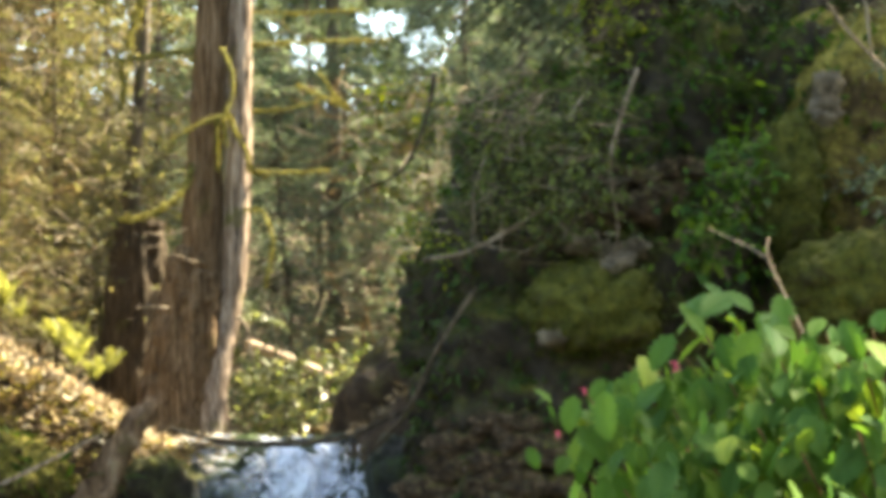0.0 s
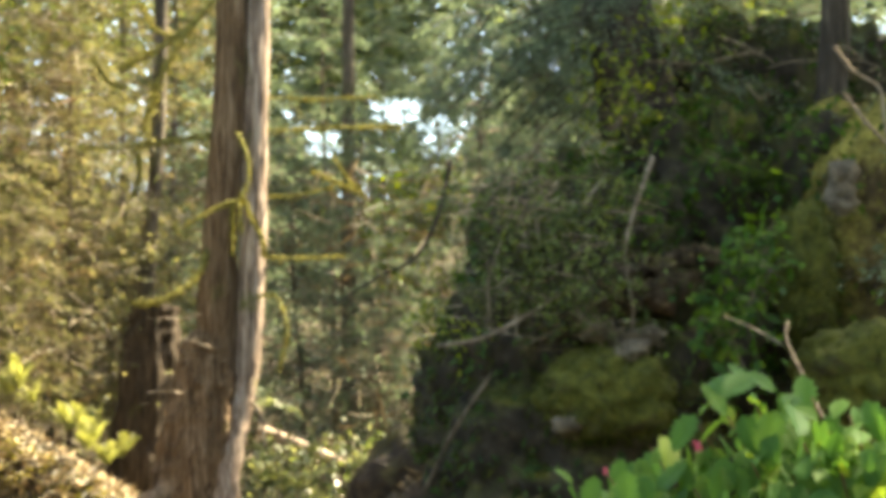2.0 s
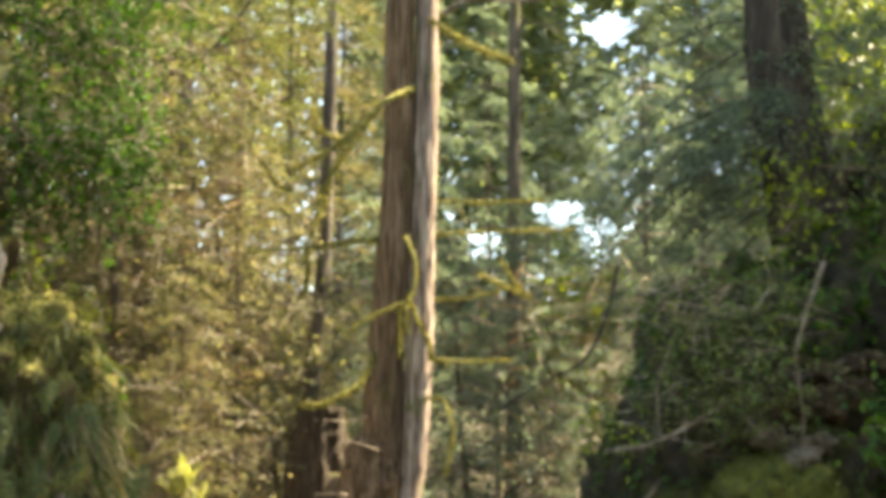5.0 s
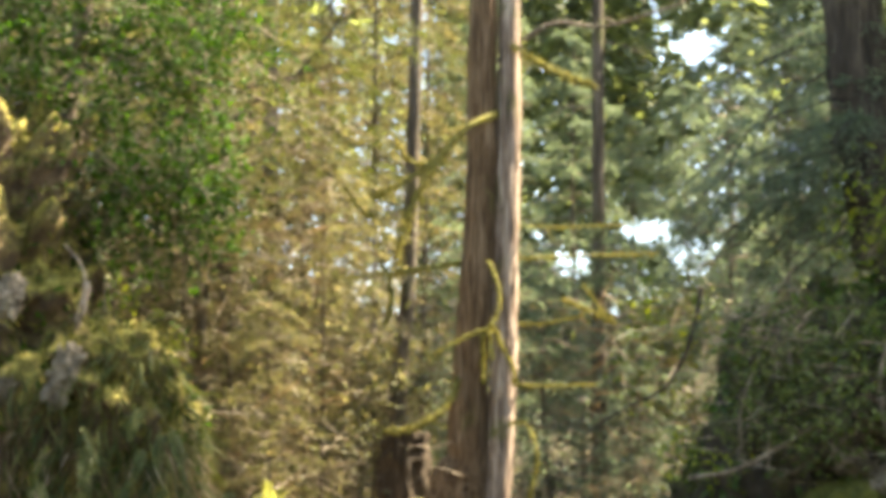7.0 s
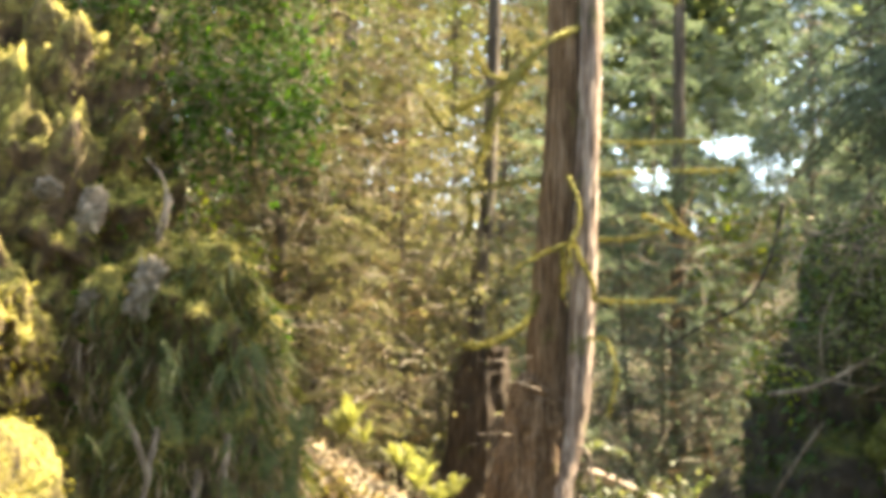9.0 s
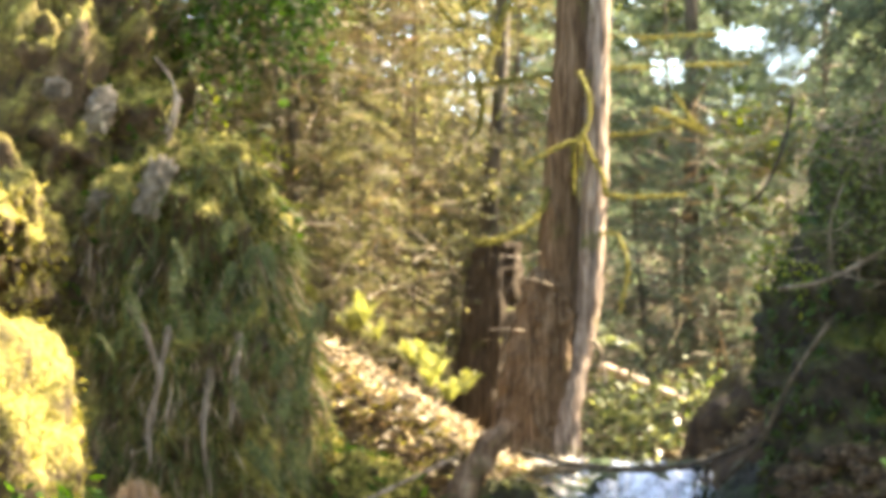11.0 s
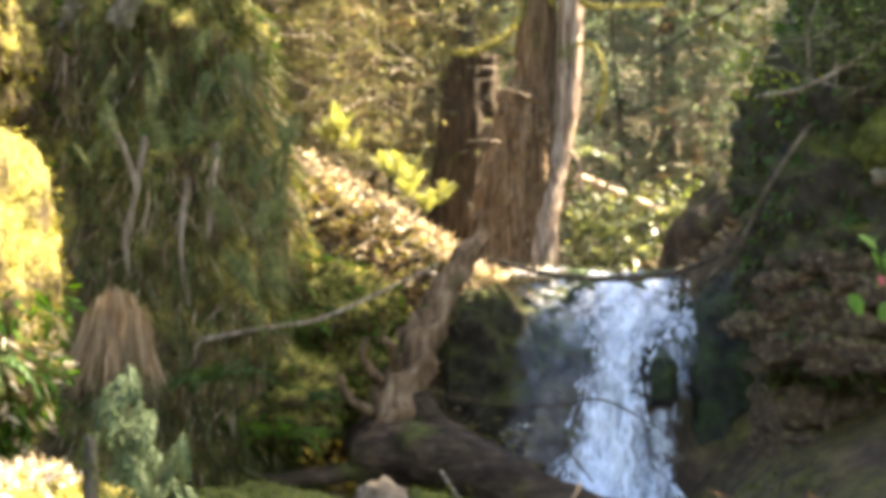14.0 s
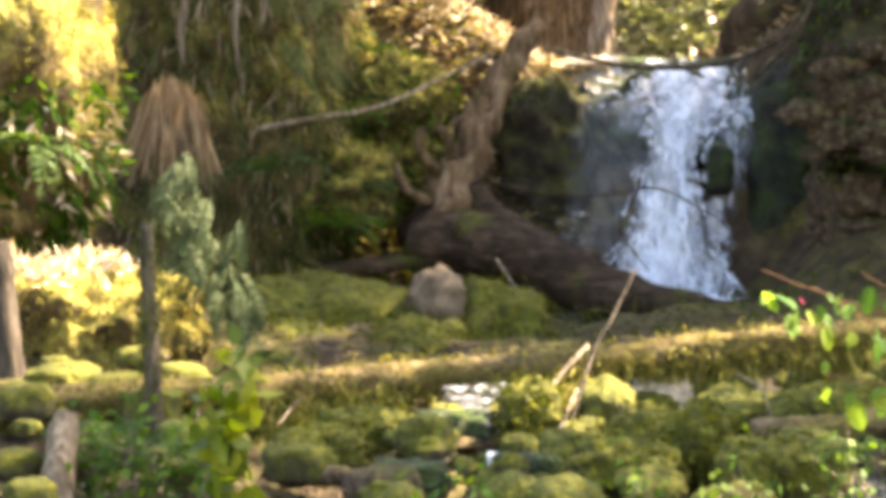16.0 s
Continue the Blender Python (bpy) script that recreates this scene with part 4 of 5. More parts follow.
thicket("dry_thicket", (-5.5, 24.5, 3.2), (-0.3, 29, 8.5), 5000, 51, M_DEAD, 0.4, 0.012, "tangle of dry brown twigs lit by the sun")
thicket("dry_thicket", (2.2, 24.5, 3.0), (4.0, 29, 6.0), 900, 52, M_DEAD, 0.4, 0.010, "grey dry twigs behind the stream")
thicket("maple_undergrowth", (3.1, 27.5, 5.0), (4.0, 30, 6.4), 420, 53, M_TWIG, 0.3, 0.008, "sunlit yellow-green maple leaves in the forest", "shrub", M_MAPLE, 0.12, 8)
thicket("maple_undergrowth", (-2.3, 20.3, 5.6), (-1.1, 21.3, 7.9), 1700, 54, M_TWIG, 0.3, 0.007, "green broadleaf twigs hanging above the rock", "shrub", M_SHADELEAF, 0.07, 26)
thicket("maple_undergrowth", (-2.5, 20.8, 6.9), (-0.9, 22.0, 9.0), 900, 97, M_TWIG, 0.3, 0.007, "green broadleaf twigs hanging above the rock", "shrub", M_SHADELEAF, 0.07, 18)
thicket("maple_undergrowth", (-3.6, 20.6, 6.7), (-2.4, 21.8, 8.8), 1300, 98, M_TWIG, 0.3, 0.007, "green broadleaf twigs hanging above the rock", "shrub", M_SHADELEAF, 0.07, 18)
thicket("maple_undergrowth", (-2.6, 25.5, 4.6), (-1.6, 27.5, 6.2), 200, 56, M_TWIG, 0.3, 0.008, "sunlit yellow-green leaves behind the rock", "shrub", M_MAPLE, 0.09, 6)
thicket("maple_undergrowth", (5.2, 24.0, 6.8), (7.0, 26.0, 9.2), 800, 96, M_TWIG, 0.3, 0.008, "sunlit yellow-green maple leaves above the cliff", "shrub", M_MAPLE, 0.1, 22)
thicket("salal_undergrowth", (1.4, 24.3, 2.4), (2.7, 26.5, 3.2), 500, 55, M_TWIG, 0.25, 0.008, "glossy pale undergrowth behind the cedar's foot", "shrub", M_SALAL, 0.09)

thicket("young_conifers", (1.9, 25.5, 2.8), (4.3, 29.5, 5.0), 900, 58, M_TWIG, 0.35, 0.008, "grey-green young conifer growth behind the stream", "shrub", M_NEEDLE_BLUE, 0.065)
thicket("young_conifers", (-3.2, 25.5, 3.4), (0.5, 29.5, 6.8), 2000, 59, M_TWIG, 0.35, 0.008, "olive young conifer growth behind the bank", "shrub", M_NEEDLE, 0.065)

# ---- hemlock on the dark cliff ----
def cliff_hemlock():
    root = thing("hemlock_tree", (0, 0, 0), "dark hemlock on the rock with drooping blue-green sprays", "tree")
    line = [(4.63, 21.20, 5.66), (4.46, 21.20, 6.60), (4.34, 21.20, 7.46), (4.26, 21.20, 9.06), (4.25, 21.20, 10.90), (4.28, 21.20, 12.53)]
    part("trunk", trunk_mesh("trunk", line, [0.36, 0.3, 0.27, 0.22, 0.14, 0.05], M_DARKBARK, 28, 90, 0.12, 0.04, 6), root)
    r = rng(61)
    crown, wood = Soup(), Soup()
    ln = smooth_line(line, 100)
    for k in range(60):
        p = ln[int(10 + 85 * (k / 60))]
        a = r.uniform(-math.pi, math.pi)
        spray_branch(crown, wood, p, (math.cos(a), math.sin(a), r.uniform(-0.35, 0.1)), r.uniform(1.0, 2.3), r, r.uniform(0.3, 0.7), 0.06, 40, 12, 0.014, 0.28)
    # the branches that hang out over the gully
    for k in range(16):
        p = ln[int(8 + 24 * (k / 16))]
        spray_branch(crown, wood, p, (-1.0, r.uniform(-0.5, 0.3), r.uniform(-0.55, 0.15)), r.uniform(1.0, 1.9), r, r.uniform(0.3, 0.7), 0.055, 44, 12, 0.012, 0.28)
    tagged(part("branchwork", wood.mesh("branchwork", M_DARKBARK), root), kind="stuff")
    tagged(part("crown", crown.mesh("crown", M_NEEDLE_BLUE, False), root), kind="stuff")


cliff_hemlock()

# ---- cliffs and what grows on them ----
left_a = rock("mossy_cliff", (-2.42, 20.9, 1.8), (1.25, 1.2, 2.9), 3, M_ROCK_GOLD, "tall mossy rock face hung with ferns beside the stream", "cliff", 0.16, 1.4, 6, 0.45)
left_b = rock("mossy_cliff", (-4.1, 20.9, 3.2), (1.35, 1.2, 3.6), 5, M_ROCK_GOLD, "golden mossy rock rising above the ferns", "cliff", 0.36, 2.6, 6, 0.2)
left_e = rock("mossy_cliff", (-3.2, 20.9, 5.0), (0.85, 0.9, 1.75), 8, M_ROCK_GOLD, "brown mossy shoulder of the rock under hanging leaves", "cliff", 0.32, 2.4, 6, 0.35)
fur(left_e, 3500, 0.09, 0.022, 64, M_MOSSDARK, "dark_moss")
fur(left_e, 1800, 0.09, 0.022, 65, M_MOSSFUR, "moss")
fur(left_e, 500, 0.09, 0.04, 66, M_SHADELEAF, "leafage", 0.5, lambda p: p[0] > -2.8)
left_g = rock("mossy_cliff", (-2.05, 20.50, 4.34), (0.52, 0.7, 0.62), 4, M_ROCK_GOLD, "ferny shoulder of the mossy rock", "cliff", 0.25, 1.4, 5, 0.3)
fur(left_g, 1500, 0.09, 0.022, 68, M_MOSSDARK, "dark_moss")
fur(left_g, 1200, 0.09, 0.022, 69, M_MOSSFUR, "moss")
fur(left_g, 1600, 0.28, 0.016, 63, M_FERNHANG, "hanging_grass", 1.2)
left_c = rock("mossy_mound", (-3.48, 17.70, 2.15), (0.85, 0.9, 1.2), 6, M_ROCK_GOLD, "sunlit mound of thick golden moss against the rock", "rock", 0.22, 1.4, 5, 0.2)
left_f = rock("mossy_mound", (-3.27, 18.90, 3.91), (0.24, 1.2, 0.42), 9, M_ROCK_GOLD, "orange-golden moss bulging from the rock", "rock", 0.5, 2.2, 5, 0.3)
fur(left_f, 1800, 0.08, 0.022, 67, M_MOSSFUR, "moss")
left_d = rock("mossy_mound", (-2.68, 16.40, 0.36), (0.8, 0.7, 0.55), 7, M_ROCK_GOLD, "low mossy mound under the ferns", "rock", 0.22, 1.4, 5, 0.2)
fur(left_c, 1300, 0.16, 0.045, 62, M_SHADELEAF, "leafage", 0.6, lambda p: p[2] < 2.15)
fur(left_c, 500, 0.14, 0.03, 61, M_STRAW, "dry_grass", 0.6, lambda p: p[2] < 2.0)
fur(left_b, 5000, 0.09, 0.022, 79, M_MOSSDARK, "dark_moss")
# Bright strands stand in for the patch of sun on the mound's top.
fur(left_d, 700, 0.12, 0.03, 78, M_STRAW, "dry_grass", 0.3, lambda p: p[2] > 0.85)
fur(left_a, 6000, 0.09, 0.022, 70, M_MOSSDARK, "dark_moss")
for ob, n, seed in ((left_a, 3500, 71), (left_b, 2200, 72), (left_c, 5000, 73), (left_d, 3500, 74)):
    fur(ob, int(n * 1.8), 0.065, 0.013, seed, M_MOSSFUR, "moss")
fur(left_a, 6500, 0.34, 0.016, 75, M_FERNHANG, "hanging_grass", 1.3, lambda p: p[0] > -2.8 and p[2] < 4.7)
fur(left_a, 2600, 0.3, 0.014, 175, M_DEADFROND, "dead_grass", 1.4, lambda p: p[0] > -2.9 and p[2] < 4.2)
fur(left_a, 800, 0.09, 0.04, 76, M_SHADELEAF, "leafage", 0.3, lambda p: p[2] > 3.0)

for at, size, seed in (((-0.77, 21.10, 1.95), (0.5, 0.5, 0.4), 1), ((-1.20, 20.30, 1.29), (0.5, 0.5, 0.36), 2), ((-0.58, 20.90, 1.36), (0.36, 0.4, 0.34), 3), ((-1.36, 21.40, 2.36), (0.4, 0.5, 0.36), 4), ((-1.66, 20.40, 1.89), (0.3, 0.4, 0.4), 5)):
    b = rock("mossy_hump", at, size, 60 + seed, M_ROCK_GOLD, "mossy green hump on the bank below the cedar", "rock", 0.25, 1.4, 5, 0.15, group="mossy humps")
    fur(b, 1300, 0.08, 0.02, 60 + seed, M_MOSSDARK, "dark_moss", 0.5)
    fur(b, 1100, 0.07, 0.02, 90 + seed, M_MOSSFUR, "moss", 0.5)
    fur(b, 260, 0.13, 0.04, 190 + seed, M_LEAF, "leafage", 0.4)

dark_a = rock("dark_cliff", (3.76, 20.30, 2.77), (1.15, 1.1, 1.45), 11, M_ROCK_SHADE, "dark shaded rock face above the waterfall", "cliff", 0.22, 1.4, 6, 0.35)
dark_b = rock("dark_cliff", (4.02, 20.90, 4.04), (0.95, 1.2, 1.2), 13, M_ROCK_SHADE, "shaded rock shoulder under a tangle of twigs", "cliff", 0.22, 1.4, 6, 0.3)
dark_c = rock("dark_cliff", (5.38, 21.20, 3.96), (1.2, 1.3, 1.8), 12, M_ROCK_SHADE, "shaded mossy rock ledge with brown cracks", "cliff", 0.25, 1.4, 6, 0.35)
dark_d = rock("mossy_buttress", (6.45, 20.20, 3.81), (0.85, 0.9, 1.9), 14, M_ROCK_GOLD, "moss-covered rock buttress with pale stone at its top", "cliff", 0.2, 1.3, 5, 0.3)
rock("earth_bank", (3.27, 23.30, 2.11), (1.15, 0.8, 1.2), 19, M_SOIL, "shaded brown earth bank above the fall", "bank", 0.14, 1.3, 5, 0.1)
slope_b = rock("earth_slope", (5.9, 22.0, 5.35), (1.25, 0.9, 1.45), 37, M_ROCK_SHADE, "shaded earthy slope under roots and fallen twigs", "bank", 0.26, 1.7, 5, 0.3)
fur(slope_b, 2600, 0.10, 0.03, 137, M_DEAD, "dry_litter", 0.5)
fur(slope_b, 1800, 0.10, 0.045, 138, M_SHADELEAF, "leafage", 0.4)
fur(slope_b, 1500, 0.09, 0.02, 139, M_MOSSDARK, "dark_moss", 0.6)
bank = rock("stream_bank_rock", (3.38, 20.90, 1.25), (0.58, 0.8, 1.15), 17, M_STONE, "brown broken stone bank at the waterfall's edge", "rock", 0.28, 1.8, 6, 0.6)
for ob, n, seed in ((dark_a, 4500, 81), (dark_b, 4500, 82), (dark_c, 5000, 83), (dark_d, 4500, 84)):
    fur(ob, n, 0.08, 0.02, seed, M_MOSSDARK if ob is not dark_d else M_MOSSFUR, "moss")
fur(dark_a, 2600, 0.10, 0.04, 87, M_FERN, "leafage", 0.5)
fur(dark_b, 4200, 0.09, 0.05, 85, M_LEAF, "leafage", 0.3)
fur(dark_c, 4200, 0.10, 0.055, 86, M_LEAF, "leafage", 0.3, lambda p: p[2] > 3.2)
fur(dark_d, 900, 0.10, 0.055, 88, M_LEAF, "leafage", 0.3)
thicket("twig_tangle", (2.77, 19.30, 3.59), (3.94, 18.70, 5.04), 260, 57, M_TWIG, 0.4, 0.008, "tangle of thin bare twigs over the dark rock")
for at, size, seed, m, label in (((3.82, 19.10, 3.23), (0.52, 0.4, 0.34), 15, M_HUMP, "mossy hump bulging from the dark rock"), ((5.92, 18.80, 3.36), (0.6, 0.5, 0.38), 16, M_HUMP, "yellow-green mossy slope beside the buttress"), ((5.54, 19.40, 4.20), (0.22, 0.3, 0.6), 18, M_HUMP, "mossy rib of rock under the buttress")):
    b = rock("mossy_hump", at, size, seed, m, label, "rock", 0.2, 1.3, 5, 0.15, group="mossy humps")
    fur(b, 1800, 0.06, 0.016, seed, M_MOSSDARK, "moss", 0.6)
plain_trunk("reddish trunk growing on the buttress", [(5.99, 20.40, 4.79), (6.05, 20.40, 5.42), (6.14, 20.40, 6.39), (6.22, 20.40, 7.96)], [0.2, 0.15, 0.13, 0.08], M_DARKBARK, 41)
for pts in ([(-2.52, 19.50, 3.52), (-2.34, 19.45, 3.25), (-2.24, 19.42, 2.95), (-2.32, 19.42, 2.62), (-2.30, 19.45, 2.25)], [(-1.63, 19.50, 3.30), (-1.65, 19.46, 2.95), (-1.69, 19.50, 2.55)], [(-2.21, 19.70, 3.36), (-2.25, 19.60, 2.96), (-2.35, 19.60, 2.38)], [(-1.87, 19.70, 3.03), (-1.91, 19.60, 2.52), (-1.85, 19.60, 2.03)], [(-2.17, 19.80, 5.21), (-2.18, 19.70, 4.97), (-2.24, 19.70, 4.81)]):
    stick(pts, 0.03, 0.014, M_TWIG, "pale grey root hanging down the mossy rock", "hanging_root", "root", 30, 0.8)

# ---- moss log across the stream ----
def moss_log():
    root = thing("moss_log", (0, 0, 0), "long fallen log furred with golden moss, lying across the stream", "log")
    line = [(-3.04, 13.40, 0.35), (-2.00, 13.60, 0.38), (-1.25, 13.80, 0.40), (-0.48, 14.00, 0.43), (0.47, 14.10, 0.50), (1.27, 14.20, 0.58), (2.32, 14.40, 0.65), (3.43, 14.60, 0.71)]
    trunk = part("trunk", trunk_mesh("trunk", line, [0.085, 0.08, 0.08, 0.09, 0.08, 0.085, 0.07, 0.065], M_MOSSLOG, 20, 140, 0.35, 0.0, 8), root)
    fur(trunk, 9000, 0.035, 0.011, 95, M_MOSSFUR, "moss", 0.8)
    moss_strip(root, line, 7000, 0.13, 0.032, 91, None, "moss", 0.05)
    moss_strip(root, line[2:4], 1800, 0.22, 0.04, 93, None, "moss", 0.07)
    moss_strip(root, [(0.05, 14.02, 0.47), (0.30, 14.05, 0.49), (0.62, 14.1, 0.52)], 2600, 0.30, 0.035, 97, None, "moss", 0.06)
    moss_strip(root, [(-0.62, 13.95, 0.43), (-0.48, 13.97, 0.43)], 900, 0.30, 0.035, 98, None, "moss", 0.06)
    moss_strip(root, line[5:], 2200, 0.2, 0.03, 99, None, "moss", 0.05)
    moss_strip(root, line[1:4], 3000, 0.16, 0.05, 94, M_MOSSDARK, "moss", 0.14)


moss_log()

riffle = thing("stream_riffle", (0, 0, 0), "sunlit white water spilling between stones under the log", "water")
part("white_water", water_sheet("white_water", [(-0.28, 13.60, 0.44), (-0.25, 13.40, 0.37), (-0.18, 13.10, 0.27)], [(0.24, 13.60, 0.46), (0.2, 13.40, 0.38), (0.10, 13.10, 0.27)], 0.06, 7, M_RIFFLE, 0.03, 30, 24), riffle)
part("trickle", water_sheet("trickle", [(0.03, 13.00, 0.16), (0.04, 12.80, 0.07), (0.05, 12.60, -0.01)], [(0.10, 13.00, 0.16), (0.10, 12.80, 0.07), (0.09, 12.60, -0.01)], 0.03, 8, M_FOAM, 0.02, 24, 8), riffle)

# ---- dead wood round the fall ----
snag = thing("leaning_snag", (0, 0, 0), "leaning rotten snag with a torn reddish foot", "dead tree")
limb(snag, [(0.49, 21.20, 2.65), (0.25, 21.00, 2.30), (0.01, 20.80, 1.83), (-0.20, 20.60, 1.32), (-0.41, 20.40, 0.78)], 0.06, 0.24, M_ROTTEN, "", 60, "trunk", 0.7, 16)
for a, b, c in (((-0.38, 20.40, 1.42), (-0.51, 20.20, 1.61), (-0.47, 20.20, 1.77)), ((-0.43, 20.40, 1.15), (-0.63, 20.20, 1.29), (-0.69, 20.20, 1.48)), ((-0.24, 20.50, 1.51), (-0.29, 20.30, 1.70), (-0.35, 20.30, 1.77))):
    limb(snag, [a, b, c], 0.05, 0.02, M_ROTTEN, "", 12, "splinter", 0.5)
rootlog = thing("wet_log", (0, 0, 0), "dark wet log lying below the waterfall", "log")
limb(rootlog, [(-0.52, 20.40, 0.78), (-0.02, 20.20, 0.84), (0.48, 20.00, 0.66), (1.09, 19.80, 0.41), (1.75, 19.70, 0.26), (2.49, 19.60, 0.20)], 0.27, 0.15, M_WETLOG, "", 60, "trunk", 0.3, 16)
limb(rootlog, [(-0.11, 20.60, 1.28), (0.12, 20.40, 1.01), (0.48, 20.20, 0.83), (0.93, 20.10, 0.66)], 0.12, 0.09, M_WETLOG, "", 40, "root", 0.4, 10)
limb(rootlog, [(-0.43, 20.30, 0.74), (-0.88, 20.10, 0.66), (-1.28, 20.00, 0.64), (-1.46, 20.00, 0.74)], 0.09, 0.03, M_WETLOG, "", 30, "root", 0.4, 10)
stick([(-1.71, 19.20, 1.77), (-1.29, 19.60, 1.85), (-0.77, 20.00, 1.95), (0.03, 20.80, 2.34)], 0.02, 0.016, M_TWIG, "bare fallen branch propped against the bank")
stick([(0.64, 21.90, 2.41), (1.11, 21.80, 2.29), (1.69, 21.70, 2.25), (2.22, 21.70, 2.33), (2.71, 21.70, 2.55)], 0.026, 0.018, M_BARK, "dark branch lying across the lip of the fall")
stick([(1.49, 25.00, 3.30), (1.88, 25.00, 3.15), (2.38, 25.00, 2.93)], 0.055, 0.045, M_PALEWOOD, "pale fallen pole behind the cedar", "fallen_pole", "log")
stick([(-0.06, 20.80, 1.32), (0.49, 20.70, 1.22), (1.05, 20.70, 1.20), (1.44, 20.60, 1.25), (1.92, 20.60, 1.01)], 0.012, 0.008, M_WETLOG, "thin dark branch hanging in front of the fall")
stick([(1.13, 20.50, 0.95), (1.18, 20.50, 0.81), (1.36, 20.50, 0.58)], 0.01, 0.006, M_WETLOG, "thin dark twig in front of the falling water")
stick([(0.86, 14.00, 1.03), (0.71, 13.80, 0.76), (0.62, 13.70, 0.62), (0.45, 13.30, 0.18)], 0.011, 0.009, M_DARKBARK, "grey stick leaning over the mossy log")
stick([(0.58, 13.50, 0.66), (0.47, 13.40, 0.56), (0.33, 13.30, 0.41)], 0.016, 0.008, M_TWIG, "bent bare twig on the mossy log")
stick([(0.11, 19.00, 0.78), (0.28, 18.80, 0.53), (0.47, 18.60, 0.25)], 0.014, 0.008, M_TWIG, "thin stick on the stream bank")
stick([(-1.70, 13.10, 0.18), (-1.73, 13.20, 0.59), (-1.76, 13.30, 0.97), (-1.78, 13.40, 1.34)], 0.05, 0.036, M_DARKBARK, "slim dark mossy stem rising by the log", "dead_sapling", "dead tree")
sap = bpy.data.objects["dead_sapling"]
moss_strip(sap, [(-1.71, 13.15, 0.26), (-1.73, 13.20, 0.59), (-1.76, 13.30, 0.97), (-1.78, 13.40, 1.31)], 1400, 0.07, 0.035, 92, M_MOSSDARK)
stick([(-1.95, 11.30, -0.06), (-1.93, 11.40, 0.26), (-1.92, 11.60, 0.53)], 0.085, 0.065, M_TWIG, "grey weathered stub under the log", "dead_stub", "dead tree")
stick([(-2.90, 15.50, 0.20), (-2.97, 15.60, 0.65), (-3.01, 15.70, 1.11)], 0.09, 0.07, M_DARKBARK, "brown rotten dead stem by the mound", "dead_stub", "dead tree")
stick([(-0.99, 12.50, 0.08), (-0.66, 12.70, 0.10), (-0.26, 12.90, 0.19), (0.15, 13.20, 0.18)], 0.045, 0.03, M_MOSSLOG, "mossy branch lying among the stones")
stick([(1.36, 12.60, 0.30), (1.73, 12.60, 0.32), (2.18, 12.60, 0.37)], 0.08, 0.07, M_MOSSLOG, "mossy log end among the stones", "short_log", "log")
stick([(2.95, 19.20, 3.41), (2.65, 19.40, 2.94), (2.43, 19.80, 2.43), (2.21, 20.40, 2.14)], 0.018, 0.014, M_BARK, "grey root hanging down the rock to the water")
stick([(4.31, 19.40, 5.15), (4.12, 19.30, 4.69), (4.02, 19.20, 4.32), (4.05, 19.10, 3.91), (4.03, 19.10, 3.69)], 0.02, 0.01, M_TWIG, "bare crooked branch hanging on the cliff")
stick([(3.75, 15.00, 3.44), (3.85, 14.50, 3.29), (3.84, 14.00, 3.17)], 0.007, 0.007, M_BARK, "thin arching bramble cane")
stick([(2.09, 7.60, 2.70), (2.06, 7.50, 2.63), (2.04, 7.20, 2.46), (2.06, 7.00, 2.29), (2.11, 6.80, 2.15)], 0.0028, 0.0035, M_BARK, "bare cane rising through the bush")
stick([(5.16, 17.00, 5.23), (5.34, 17.00, 4.99), (5.58, 17.00, 4.75)], 0.014, 0.012, M_TWIG, "bare grey branch slanting across the buttress")
stick([(2.53, 19.20, 3.62), (2.86, 19.00, 3.67), (3.24, 18.90, 3.87), (3.60, 18.90, 4.09)], 0.02, 0.008, M_TWIG, "bare branch reaching out from the cliff")
stick([(3.11, 22.50, 5.61), (2.98, 22.40, 5.10), (2.75, 22.30, 4.69), (2.39, 22.30, 4.50), (1.98, 22.30, 4.23)], 0.02, 0.008, M_DARKBARK, "dark drooping branch reaching from the cliff")
stick([(2.94, 19.20, 3.84), (2.94, 19.20, 4.15), (3.10, 19.30, 4.56), (3.22, 19.40, 4.84)], 0.012, 0.006, M_TWIG, "thin bare stem on the rock")
stick([(3.92, 19.00, 3.55), (3.91, 18.90, 3.28), (3.79, 18.90, 2.98)], 0.012, 0.006, M_TWIG, "thin root trailing over moss")
stick([(4.10, 19.00, 3.57), (4.22, 18.90, 3.41), (4.24, 18.90, 3.10)], 0.012, 0.006, M_TWIG, "thin root trailing over moss")

for pts, r0, label in (([(-0.93, 13.20, 0.43), (-1.00, 13.20, 0.36), (-1.07, 13.10, 0.28)], 0.008, "short dry twig among the stones"), ([(1.35, 13.30, 0.53), (1.46, 13.00, 0.48), (1.50, 12.80, 0.34), (1.62, 12.20, 0.17)], 0.006, "thin brown cane arching over the stones"), ([(0.88, 12.80, 0.35), (1.01, 12.60, 0.28)], 0.010, "short dry twig among the stones"), ([(-0.49, 12.00, 0.07), (-0.37, 12.20, 0.18), (-0.15, 12.30, 0.22)], 0.012, "dry twig among the stones"), ([(-1.27, 11.20, 0.63), (-1.22, 11.10, 0.43), (-1.19, 11.00, 0.19)], 0.010, "pale dry grass stem by the log"), ([(-0.83, 12.60, 0.22), (-0.72, 12.80, 0.28), (-0.61, 12.90, 0.25)], 0.008, "short dry twig among the stones"), ([(0.37, 12.80, 0.19), (0.47, 13.20, 0.37), (0.52, 13.40, 0.44)], 0.012, "grey stick under the log")):
    stick(pts, r0, r0 * 0.6, M_TWIG, label)

